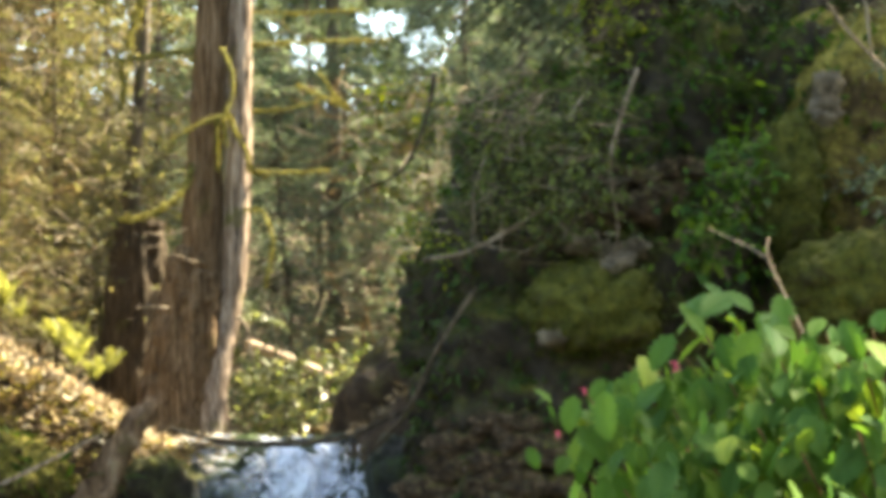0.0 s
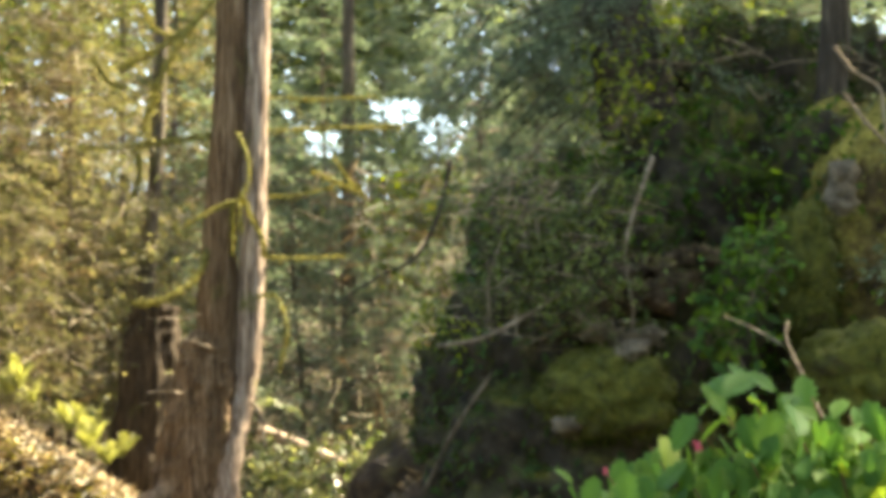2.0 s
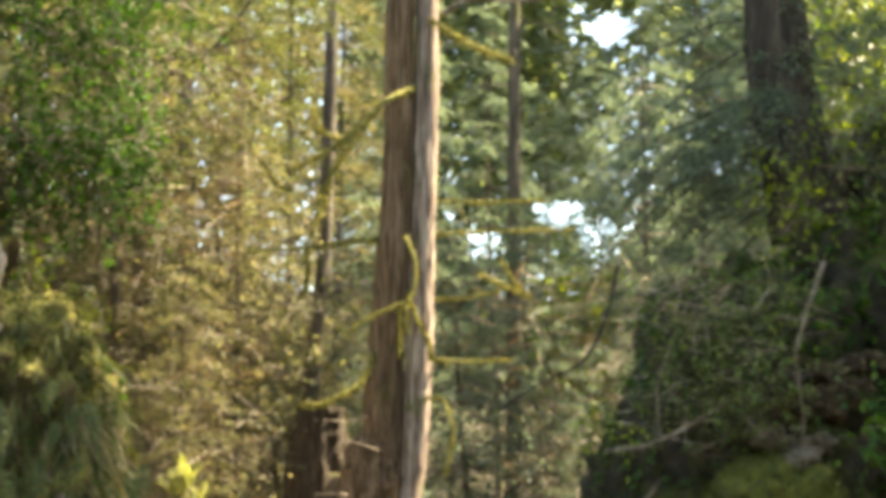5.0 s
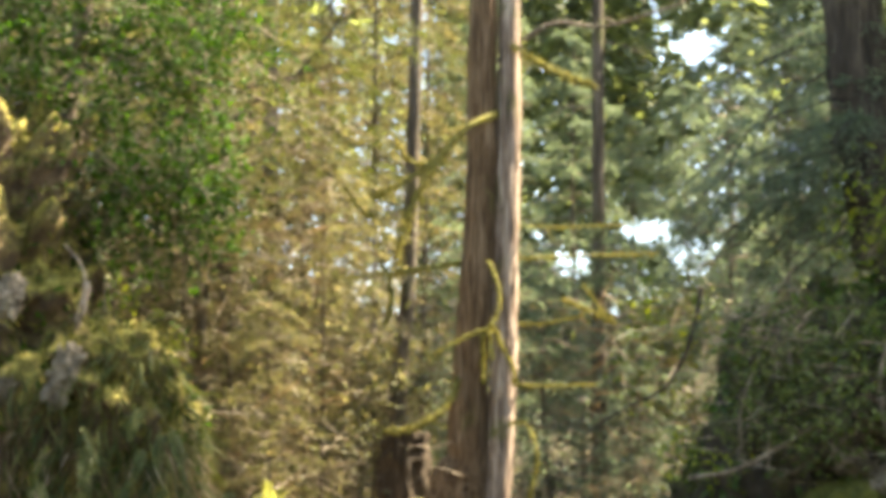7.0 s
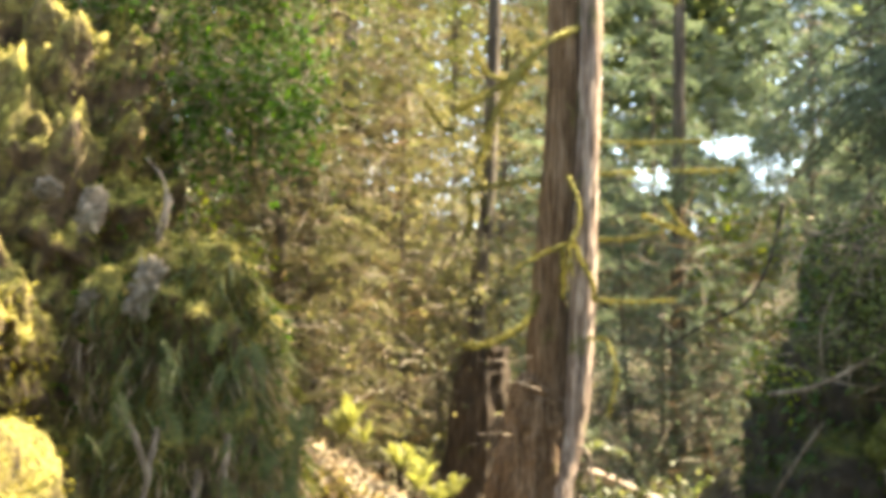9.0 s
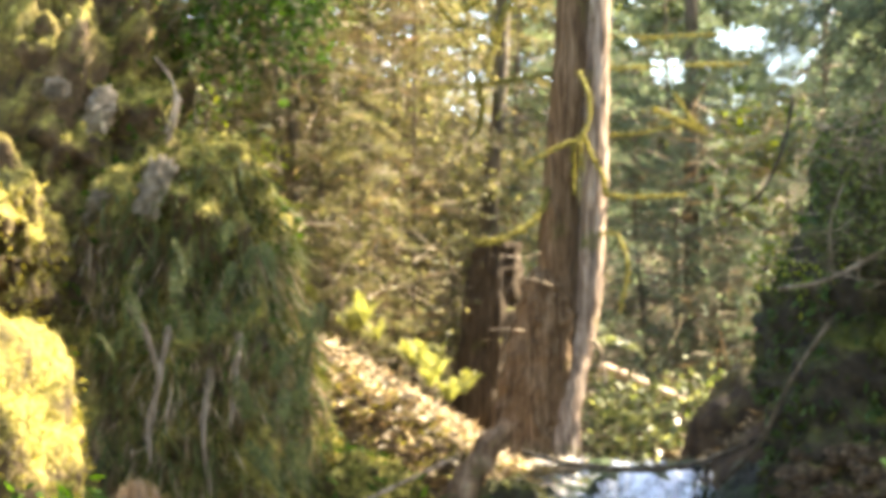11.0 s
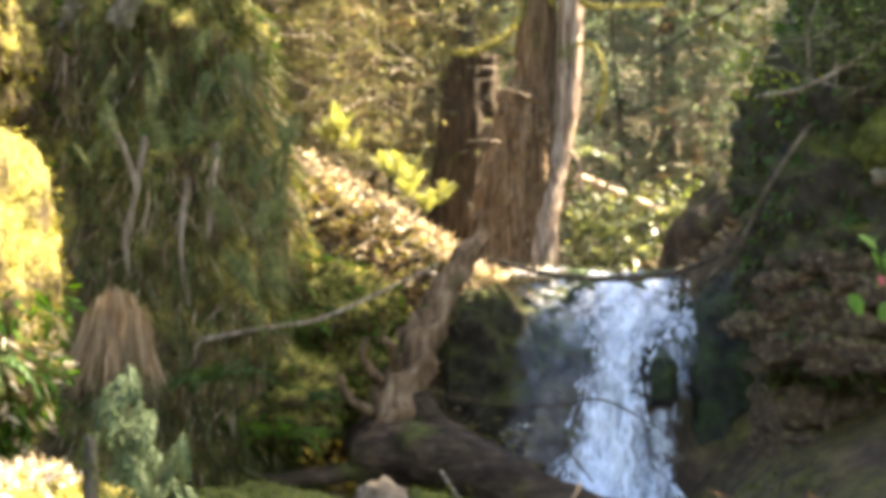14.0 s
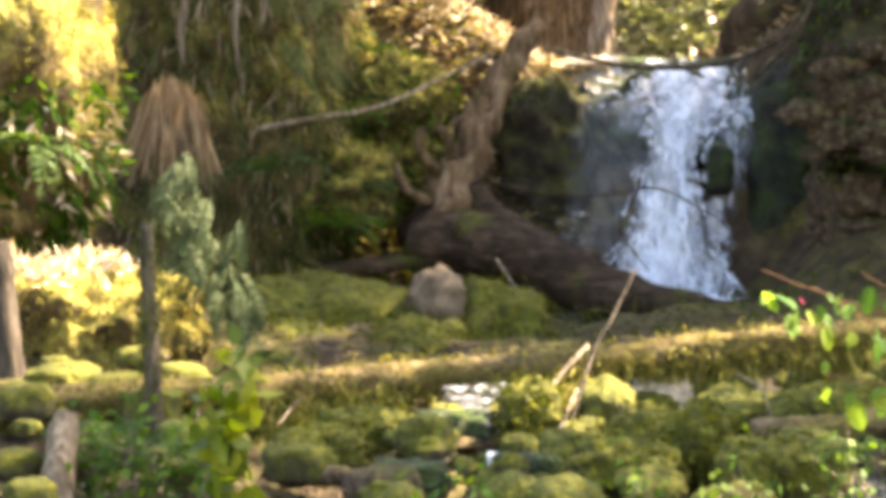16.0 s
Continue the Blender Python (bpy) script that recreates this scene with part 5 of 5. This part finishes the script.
for pts, r0, label in (
    ([(4.56, 20.7, 6.19), (5.01, 20.7, 6.17), (5.32, 20.7, 6.24), (5.52, 20.7, 6.27), (5.67, 20.7, 6.20)], 0.0149, "pale bare fallen branch on the slope"),
    ([(5.17, 20.6, 6.39), (5.37, 20.6, 6.32), (5.52, 20.6, 6.24)], 0.0145, "pale bare fallen branch on the slope"),
    ([(5.36, 20.4, 5.94), (5.46, 20.4, 5.82), (5.56, 20.4, 5.87)], 0.012, "short crooked pale stick on the slope"),
    ([(5.26, 17.5, 5.66), (5.40, 17.5, 5.48), (5.59, 17.5, 5.35), (5.62, 17.5, 5.06), (5.67, 17.5, 4.81)], 0.013, "thin grey cane hanging over the buttress"),
    ([(-2.28, 19.2, 5.41), (-2.15, 19.2, 5.25), (-2.12, 19.2, 5.07), (-2.19, 19.2, 4.81)], 0.012, "thin curved root hanging from the rock"),
):
    stick(pts, r0, r0 * 0.7, M_TWIG, label)

# ---- stones ----
rock("pale_boulder", (-0.32, 18.20, 0.48), (0.21, 0.3, 0.27), 31, M_TAN, "pale bare stone among green moss", "rock", 0.2, 1.2, 4, 0.3)
for at, size, seed in (((-1.23, 18.60, 0.26), (0.75, 0.8, 0.42), 32), ((0.03, 18.40, 0.27), (0.45, 0.5, 0.38), 33), ((-1.40, 17.50, 0.09), (0.6, 0.6, 0.35), 34), ((-0.61, 17.60, 0.15), (0.6, 0.5, 0.3), 35)):
    b = rock("moss_boulder", at, size, seed, M_BOULDER, "low boulder rounded over with green moss", "rock", 0.2, 1.2, 5, 0.1, group="mossy boulders")
    fur(b, 1500, 0.05, 0.018, seed, M_MOSSGREEN, "moss", 0.2)
for at, size, seed in (((0.67, 11.80, 0.23), (0.27, 0.22, 0.15), 51), ((1.07, 12.00, 0.32), (0.14, 0.2, 0.2), 52), ((1.40, 11.60, 0.26), (0.3, 0.25, 0.16), 53), ((0.94, 12.60, 0.30), (0.3, 0.2, 0.12), 54), ((-0.59, 13.10, 0.25), (0.3, 0.2, 0.12), 55), ((0.27, 13.20, 0.31), (0.16, 0.15, 0.2), 56), ((1.90, 13.00, 0.36), (0.35, 0.25, 0.15), 57), ((-0.81, 12.40, 0.25), (0.25, 0.2, 0.12), 58)):
    b = rock("moss_boulder", at, size, seed, M_BOULDER, "rounded boulder under thick green moss", "rock", 0.25, 1.3, 5, 0.1, group="mossy boulders")
    fur(b, 900, 0.04, 0.014, seed, M_MOSSGREEN, "moss", 0.2)
for at, size, seed in (((0.28, 12.20, 0.16), (0.16, 0.12, 0.1), 61), ((-0.35, 12.00, 0.16), (0.2, 0.12, 0.1), 63), ((-0.15, 13.20, 0.25), (0.2, 0.15, 0.1), 64)):
    rock("wet_stone", at, size, seed, M_WET, "dark wet stone in the stream bed", "rock", 0.25, 1.3, 4, 0.5, group="stream stones")
for at, size, seed in (((3.84, 19.42, 3.93), (0.24, 0.2, 0.10), 1), ((4.14, 19.36, 4.00), (0.26, 0.22, 0.09), 2), ((4.38, 19.40, 4.12), (0.2, 0.2, 0.10), 3), ((4.18, 19.46, 4.24), (0.22, 0.2, 0.08), 4), ((3.55, 19.40, 3.78), (0.16, 0.18, 0.08), 5), ((4.62, 19.50, 4.34), (0.18, 0.2, 0.08), 6)):
    rock("cliff_rock", at, size, 330 + seed, M_STONE, "brown cracked slab jutting from the shaded rock", "rock", 0.55, 1.9, 5, 0.5, (seed * 17 % 30 - 15, -24 + seed * 13 % 30, seed * 43 % 70 - 35), "cliff slabs")
r = rng(33)
for k in range(80):
    x = r.uniform(-0.5, 3.0)
    y = r.uniform(9.6, 15.5)
    sz = r.uniform(0.05, 0.2)
    z = 0.0 + 0.03 * (y - 9) + 0.05 * abs(x - 0.6)
    b = rock("moss_boulder", (x, y, z + r.uniform(0.0, 0.16)), (sz * r.uniform(0.9, 1.5), sz, sz * r.uniform(0.6, 0.9)), 100 + k, M_BOULDER, "small boulder cushioned in bright green moss", "rock", 0.22, 1.2, 4, 0.08, (r.uniform(-25, 25), r.uniform(-25, 25), r.uniform(0, 360)), "mossy boulders")
for k in range(60):
    x, y = r.uniform(-2.6, 0.6), r.uniform(10.0, 15.5)
    sz = r.uniform(0.06, 0.16)
    rock("stone", (x, y, 0.02 + 0.03 * (y - 9) + 0.08 * abs(x - 0.4)), (sz * 1.3, sz, sz * 0.7), 160 + k, M_STONE if k % 4 == 0 else M_BOULDER, "mossy brown stone in the stream bed", "rock", 0.25, 1.2, 3, 0.4, (0, 0, k * 50), "stream stones")
r = rng(34)
for k in range(30):
    p = np.array((2.98, 20.10, 1.28)) + np.array((r.uniform(-0.08, 0.65), r.uniform(-0.1, 0.35), r.uniform(-1.0, 1.2)))
    sz = r.uniform(0.10, 0.22)
    rock("bank_stone", tuple(p), (sz * 1.5, sz, sz * 0.8), 200 + k, M_STONE, "broken brown stone in the stream bank", "rock", 0.38, 1.4, 4, 0.5, (r.uniform(-15, 15), r.uniform(-15, 15), r.uniform(0, 90)), "bank stones")
for k in range(46):
    dx = r.uniform(-0.36, 0.6)
    p = np.array((2.92, 19.58, 2.08)) + np.array((dx, r.uniform(-0.02, 0.1) - 0.42 * (dx + 0.36), -0.5 + 0.13 * (k % 7) + r.uniform(-0.03, 0.03)))
    sz = r.uniform(0.05, 0.12)
    rock("bank_stone", tuple(p), (sz * 1.9, sz, sz * 0.8), 240 + k, M_STONE, "broken brown stone in the stream bank", "rock", 0.5, 1.5, 4, 0.4, (r.uniform(-12, 12), r.uniform(-14, 14), r.uniform(-30, 30)), "bank stones")
for at, size, seed in (((3.85, 19.20, 3.70), (0.17, 0.15, 0.07), 1), ((4.14, 19.20, 3.67), (0.2, 0.15, 0.07), 2), ((3.55, 19.00, 3.03), (0.14, 0.12, 0.08), 3), ((4.36, 20.00, 4.46), (0.12, 0.1, 0.1), 4), ((5.81, 19.30, 4.82), (0.10, 0.1, 0.13), 5), ((5.84, 19.30, 5.01), (0.11, 0.1, 0.08), 6), ((-2.33, 19.72, 4.46), (0.06, 0.1, 0.24), 7), ((-2.79, 19.80, 4.31), (0.035, 0.1, 0.15), 8), ((-2.73, 19.45, 5.04), (0.07, 0.1, 0.17), 12), ((-3.07, 19.40, 5.19), (0.08, 0.1, 0.08), 13), ((4.0, 18.95, 3.56), (0.13, 0.1, 0.06), 14), ((3.48, 18.90, 3.0), (0.12, 0.1, 0.06), 15)):
    rock("pale_outcrop", at, size, 300 + seed, M_PALE, "pale bare stone showing through the moss", "rock", 0.5, 1.9, 5, 0.3, (seed * 23 % 40 - 20, (seed * 31 % 50 - 10) * (0.3 if size[2] > 0.3 else 1.0), seed * 40), "bare outcrops")

# ---- ferns and small plants ----
def ferns(rows):
    for at, n, l, seed, label, mat, dr, sp, tw in rows:
        fern(at, n, l, seed, label, mat, dr, (46 if mat is M_SUNFERN else 0, 0), sp, tw)


ferns((
    ((-1.63, 19.00, 1.47), 9, 0.6, 3, "dark green fern at the foot of the rock", M_FERN, 0.7, 220, -60),
    ((-1.11, 20.40, 1.88), 9, 0.45, 41, "green fern on the mossy bank", M_LEAF, 0.7, 260, -90),
    ((-0.91, 19.90, 1.31), 9, 0.4, 42, "green fern on the mossy bank", M_FERN, 0.7, 260, -90),
    ((-1.10, 19.30, 1.02), 9, 0.55, 4, "bright green fern on the bank", M_LEAF, 0.6, 260, -90),
    ((0.13, 20.90, 1.92), 8, 0.35, 5, "small green fern by the snag", M_FERN, 0.7, 260, -90),
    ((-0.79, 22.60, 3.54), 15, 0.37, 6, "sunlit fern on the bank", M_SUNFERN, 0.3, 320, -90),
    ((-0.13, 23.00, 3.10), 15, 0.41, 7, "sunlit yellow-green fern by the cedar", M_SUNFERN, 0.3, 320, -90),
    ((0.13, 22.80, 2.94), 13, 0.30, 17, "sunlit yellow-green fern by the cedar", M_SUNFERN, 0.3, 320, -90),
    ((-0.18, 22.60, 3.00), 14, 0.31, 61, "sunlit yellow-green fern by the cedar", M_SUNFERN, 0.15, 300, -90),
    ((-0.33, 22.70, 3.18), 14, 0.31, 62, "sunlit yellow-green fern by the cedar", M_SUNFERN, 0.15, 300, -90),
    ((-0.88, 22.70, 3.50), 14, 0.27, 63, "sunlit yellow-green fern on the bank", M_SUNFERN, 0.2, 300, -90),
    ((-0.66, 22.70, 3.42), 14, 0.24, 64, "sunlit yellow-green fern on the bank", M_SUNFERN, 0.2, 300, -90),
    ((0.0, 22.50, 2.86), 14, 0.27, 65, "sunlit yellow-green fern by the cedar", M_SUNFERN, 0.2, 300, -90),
    ((1.58, 24.60, 3.50), 10, 0.6, 8, "sword fern behind the cedar's foot", M_SALAL, 0.7, 360, -60),
    ((1.84, 24.40, 2.72), 10, 0.5, 9, "sword fern behind the stream", M_SALAL, 0.7, 360, -60),
))
ferns((
    ((-1.82, 12.40, 0.31), 10, 0.4, 22, "dark green fern under the log", M_FERN, 0.8, 300, -90),
    ((-1.43, 12.20, 0.28), 9, 0.35, 23, "dark green fern among the stones", M_FERN, 0.8, 300, -90),
    ((-2.15, 12.00, 0.23), 9, 0.4, 24, "dark green fern beside the grey stub", M_FERN, 0.8, 300, -90),
    ((1.66, 11.00, 0.44), 9, 0.35, 25, "green fern among the mossy stones", M_FERN, 0.8, 300, -90),
    ((-1.36, 16.20, 0.30), 10, 0.5, 26, "fern hanging below the mossy rock", M_FERN, 1.0, 220, -90),
    ((-2.99, 16.80, 1.69), 10, 0.6, 14, "fern drooping over golden moss", M_FERN, 1.0, 200, -90),
    ((5.20, 20.00, 4.97), 9, 0.6, 15, "blue-green fern on the shaded ledge", M_FERN, 0.8, 240, -90),
    ((4.72, 20.20, 4.77), 9, 0.5, 16, "blue-green fern on the shaded ledge", M_FERN, 0.8, 240, -90),
))
# fern fronds that hang down the side of the mound
def hanging_fern(top, foot, count, seed, label, material, lengths=(0.42, 0.34, 0.28), wide=0.1, turn=(-55, 40)):
    r = rng(seed)
    root = thing("fern", top, label, "fern", "ferns")
    kinds = [frond_mesh(l, seed + k, material, 0.45) for k, l in enumerate(lengths)]
    run = np.array(foot) - np.array(top)
    for k in range(count):
        p = run * (k / count) + r.normal(0, 1, 3) * np.array((wide, 0.06, 0.07))
        part("frond", kinds[k % 3], root).matrix_local = pose(*p, -62 + r.uniform(-16, 12), r.uniform(-25, 25), -180 + r.uniform(*turn)) @ Matrix.Scale(r.uniform(0.75, 1.15), 4)


hanging_fern((-1.98, 16.35, 1.56), (-1.60, 16.25, 0.62), 64, 1, "sword fern hanging in pale green fronds beside the mound", M_FERNPALE, wide=0.13)
for top, foot, count, seed in (((-1.75, 19.40, 4.15), (-1.35, 19.40, 3.75), 6, 201), ((-1.28, 19.45, 3.60), (-1.12, 19.40, 2.95), 7, 202), ((-2.05, 19.38, 3.95), (-1.75, 19.36, 3.45), 5, 203), ((-1.62, 19.36, 3.40), (-1.40, 19.34, 2.80), 5, 204), ((-2.35, 19.36, 3.75), (-2.10, 19.34, 3.35), 4, 205), ((-1.22, 19.42, 2.75), (-1.20, 19.40, 2.10), 6, 206), ((-2.55, 19.30, 3.55), (-2.65, 19.30, 3.05), 4, 207), ((-1.52, 19.40, 2.55), (-1.45, 19.38, 1.95), 5, 208)):
    hanging_fern(top, foot, count, seed, "sword fern hanging down the mossy rock", M_FERNHANG, (0.46, 0.36, 0.3), 0.16, (-60, 80))

# the skirt of dead fronds
def frond_skirt():
    r = rng(21)
    root = thing("dead_fern_skirt", (0, 0, 0), "skirt of dead brown fern fronds hanging down", "fern")
    top = np.array((-2.26, 18.30, 2.19))
    kinds = []
    for k in range(4):
        s = Soup()
        n = 24
        a = r.normal(0, 1, n)
        s.leaves(np.stack([a * 0.012, r.normal(0, 0.012, n), -r.uniform(0, 0.25, n)], 1), np.stack([a * 0.06, r.normal(0, 0.06, n), -np.ones(n)], 1), np.array((0, -1, 0.2)) + r.normal(0, 0.5, (n, 3)), r.uniform(0.2, 0.7, n), 0.012)
        kinds.append(s.mesh("dead_frond", M_DEADFROND, False))
    for k in range(44):
        a = r.normal(0, 1)
        p = top + np.array((a * 0.1, r.normal(0, 0.08), -0.03 * a * a))
        part("dead_frond", kinds[k % 4], root).matrix_local = pose(*p, r.uniform(-18, 4), -a * 9 + r.uniform(-8, 8), r.uniform(-60, 60)) @ Matrix.Scale(r.uniform(0.6, 1.1), 4)


frond_skirt()


for stems, leaf, n, seed, mat, label, spread in (
    ([[(3.03, 19.20, 3.79), (3.11, 19.10, 4.22), (3.36, 19.20, 4.63)], [(3.17, 19.00, 3.73), (3.43, 18.90, 4.16), (3.59, 19.00, 4.56)], [(3.28, 18.90, 3.76), (3.58, 18.80, 3.97), (3.83, 18.90, 4.28)], [(3.12, 19.20, 3.97), (3.24, 19.30, 4.51), (3.17, 19.40, 4.93)], [(3.48, 19.20, 4.19), (3.74, 19.30, 4.65), (4.01, 19.50, 5.04)]], 0.065, 2400, 1, M_TANGLE, "tangled green shrub clinging to the rock", 0.17),
    ([[(2.48, 19.80, 3.63), (2.55, 19.80, 3.86), (2.64, 19.80, 3.95)], [(2.63, 19.60, 3.66), (2.80, 19.50, 3.74), (2.98, 19.50, 3.73)]], 0.07, 260, 2, M_MAPLE, "bright green leaves at the rock's edge", 0.1),
):
    shrub(None, stems, leaf, n, seed, mat, label, M_DARKBARK, spread)
for stems, leaf, n, seed, mat, label, spread in (
    ([[(4.54, 18.80, 3.57), (4.66, 18.70, 3.91), (4.87, 18.80, 4.27)], [(4.67, 18.60, 3.51), (4.95, 18.60, 4.11), (5.06, 18.80, 4.49)], [(4.77, 18.50, 3.37), (4.65, 18.50, 3.67), (4.48, 18.50, 3.80)]], 0.12, 420, 3, M_LEAF, "bright green leafy shrub on the ledge", 0.14),
    ([[(4.03, 20.50, 5.43), (4.21, 20.40, 5.61), (4.36, 20.40, 5.80)], [(4.19, 20.50, 5.53), (4.37, 20.40, 5.85), (4.18, 20.40, 6.23)], [(4.73, 20.50, 5.97), (4.76, 20.40, 6.34), (4.96, 20.40, 6.68)]], 0.09, 500, 4, M_MAPLE, "sunlit yellow-green leaves above the cliff", 0.2),
):
    shrub(None, stems, leaf, n, seed, mat, label, None, spread)
for stems, leaf, n, seed, mat, label, spread in (
    ([[(-1.76, 11.60, 0.10), (-1.76, 11.60, 0.31), (-1.82, 11.70, 0.48)], [(-1.57, 11.40, 0.13), (-1.52, 11.40, 0.34), (-1.61, 11.50, 0.45)], [(-1.34, 11.40, 0.13), (-1.34, 11.40, 0.29), (-1.30, 11.50, 0.43)]], 0.075, 480, 5, M_LEAF, "low green leafy plants under the log", 0.09),
    ([[(-1.13, 11.00, 0.19), (-1.09, 11.00, 0.44), (-1.10, 11.00, 0.86)], [(-1.02, 11.00, 0.19), (-1.04, 11.00, 0.39), (-1.05, 11.00, 0.92)], [(-1.08, 10.9, 0.1), (-1.12, 10.9, 0.4), (-1.16, 10.9, 0.66)]], 0.15, 110, 6, M_MAPLE, "upright soft yellow-green leaves near the log", 0.035),
    ([[(0.60, 10.60, 0.21), (0.65, 10.60, 0.30), (0.72, 10.60, 0.38)], [(1.06, 10.40, 0.24), (1.18, 10.40, 0.33), (1.06, 10.40, 0.40)], [(1.48, 10.40, 0.24), (1.53, 10.40, 0.38), (1.60, 10.40, 0.47)], [(-0.12, 10.60, 0.21), (-0.07, 10.60, 0.28), (0.00, 10.60, 0.33)]], 0.06, 260, 7, M_LEAF, "low green plants among the stones", 0.1),
):
    shrub(None, stems, leaf, n, seed, mat, label, None, spread, "plant", "low_plant", 0.004)

# litter that lies on the sunny bank
def litter(name, lo, hi, count, seed, material, label, size=0.07, toss=0.5):
    r = rng(seed)
    x, y = r.uniform(lo[0], hi[0], count), r.uniform(lo[1], hi[1], count)
    z = ground_height(x, y) + r.uniform(0.0, 0.14, count)
    s = Soup()
    s.leaves(np.stack([x, y, z], 1), r.normal(0, 1, (count, 3)) * np.array((1, 1, toss)), np.array((0, 0, 1.0)) + r.normal(0, toss, (count, 3)), size * r.uniform(0.5, 1.8, count), size * 0.35)
    tagged(new(name, s.mesh(name, material, False)), label, "litter", kind="stuff")


litter("leaf_litter", (-2.2, 21.5), (0.9, 25.5), 6500, 1, M_STRAW, "pale fallen leaves and twigs on the bank, brightened for the sun", 0.1, 0.3)
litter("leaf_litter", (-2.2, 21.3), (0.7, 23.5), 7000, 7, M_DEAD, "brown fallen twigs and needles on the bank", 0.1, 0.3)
litter("leaf_litter", (0.1, 22.0), (1.25, 23.4), 2600, 6, M_STRAW, "fallen leaves brightened for the sun at the cedar's foot", 0.09, 0.3)
litter("bank_moss", (-1.6, 20.8), (0.9, 22.6), 4000, 2, M_MOSSFUR, "golden moss on the bank", 0.08)
litter("leaf_litter", (2.2, 22.3), (5.0, 27), 4000, 3, M_DEAD, "brown fallen leaves on the far slope", 0.1)
litter("streamside_moss", (-2.2, 9.5), (3.0, 19.5), 9000, 4, M_MOSSDARK, "moss and small plants over the stony bed", 0.06)
litter("streamside_litter", (-2.2, 9.5), (2.6, 17.0), 2600, 5, M_DEAD, "brown leaves and twigs among the stones", 0.08)

# ---- salmonberry bush close by ----
def berry_leaf(seed, length):
    """A broad toothed, pointed leaf, folded along its rib and pleated along its veins."""
    r = rng(seed)
    n, k = 15, 4
    u = np.linspace(0, 1, n)
    half = length * 0.95 * u ** 0.66 * (1 - u) ** 1.05
    half[1:-1] *= 1 + 0.2 * np.where(np.arange(n - 2) % 2, 1, -1)
    curl = r.uniform(0.15, 0.4)
    v, f = [], []
    for i in range(n):
        for j in range(-k, k + 1):
            a = j / k
            y = u[i] * length + 0.22 * length * abs(a) * (1 - u[i]) * u[i] * 2
            z = -curl * length * u[i] ** 2 + 0.24 * half[i] * abs(a) - 0.12 * half[i] * a * a + 0.018 * length * math.cos(u[i] * 38 - abs(a) * 5)
            v.append((half[i] * a, y, z))
    w = 2 * k + 1
    f = [(i * w + j, i * w + j + 1, (i + 1) * w + j + 1, (i + 1) * w + j) for i in range(n - 1) for j in range(w - 1)]
    return mesh_of("leaf", v, f, M_BERRY)


def berry_bush():
    r = rng(77)
    root = thing("salmonberry_bush", (0, 0, 0), "leafy green salmonberry bush with a few magenta flowers", "bush")
    kinds = [berry_leaf(k, l) for k, l in enumerate((0.088, 0.074, 0.058, 0.1))]
    foot = np.array((2.0, 5.6, 0.5))
    tips = ((1.08, 5.50, 2.17), (1.12, 5.40, 2.13), (1.16, 5.40, 2.22), (1.24, 5.30, 2.27), (1.29, 5.30, 2.32), (1.35, 5.20, 2.29), (1.21, 5.20, 2.12), (1.31, 5.10, 2.17), (1.42, 5.10, 2.21), (1.13, 5.20, 2.03), (1.23, 5.10, 2.04), (1.34, 5.00, 2.07), (1.49, 5.00, 2.26), (1.47, 5.00, 2.14), (1.57, 5.00, 2.20), (1.62, 5.10, 2.28), (1.52, 4.90, 2.06), (1.40, 4.90, 2.02), (1.10, 5.20, 1.95), (1.17, 5.10, 1.93), (1.29, 5.00, 1.94), (1.52, 4.90, 1.94), (1.68, 5.00, 2.13), (1.63, 4.90, 1.96), (1.47, 5.20, 2.31), (1.54, 5.10, 2.21))
    sprigs = ((0.69, 6.00, 1.58), (0.81, 6.00, 1.54), (0.91, 5.90, 1.58), (0.95, 5.90, 1.53), (0.84, 6.00, 1.33), (1.00, 5.80, 1.43), (1.04, 5.70, 1.57), (1.04, 5.70, 1.29), (1.06, 5.50, 2.02))
    sparse = len(tips)
    for i, tip in enumerate(tips + sprigs):
        tip = np.array(tip)
        mid = foot + (tip - foot) * 0.55 + np.array((0.05, 0.05, 0.18))
        l = smooth_line([foot + r.normal(0, 0.12, 3) * np.array((1, 1, 0.2)), mid + r.normal(0, 0.05, 3), tip], 16)
        s = Soup()
        s.tube(l, [0.006, 0.0025], 5)
        part("stem", s.mesh("stem", M_REDTWIG), root)
        count = 30 if i < sparse else 8
        for k in range(count):
            wide = 0.065 if i < sparse else 0.03
            p = tip + r.normal(0, wide, 3) + np.array((0, 0, -0.02)) + (l[12] - tip) * r.uniform(0, 0.7)
            m = pose(*p, r.uniform(-85, -15), r.uniform(-30, 30), 180 + r.normal(0, 60)) @ Matrix.Scale(r.uniform(0.7, 1.15) * (1 if i < sparse else 0.72), 4)
            part("leaf", kinds[int(r.integers(4))], root).matrix_local = m
    pv, pf = [(0, 0, 0)], []
    for k in range(5):
        a = k * 2 * math.pi / 5
        for da, d, h in ((-0.45, 0.010, 0.004), (0, 0.016, 0.002), (0.45, 0.010, 0.004)):
            pv.append((math.cos(a + da) * d, math.sin(a + da) * d, h))
        pf.append((0, 1 + 3 * k, 2 + 3 * k, 3 + 3 * k))
    petal = mesh_of("flower", pv, pf, M_PETAL)
    for at, s in (((1.17, 5.00, 2.20), 1.0), ((1.03, 5.25, 2.16), 0.7), ((0.97, 5.25, 2.07), 0.75), ((0.76, 5.80, 1.52), 0.6)):
        for tilt in (70, 110, 40):
            part("flower", petal, root, "magenta flower").matrix_local = pose(*at, tilt, tilt * 0.3, tilt) @ Matrix.Scale(s, 4)


berry_bush()
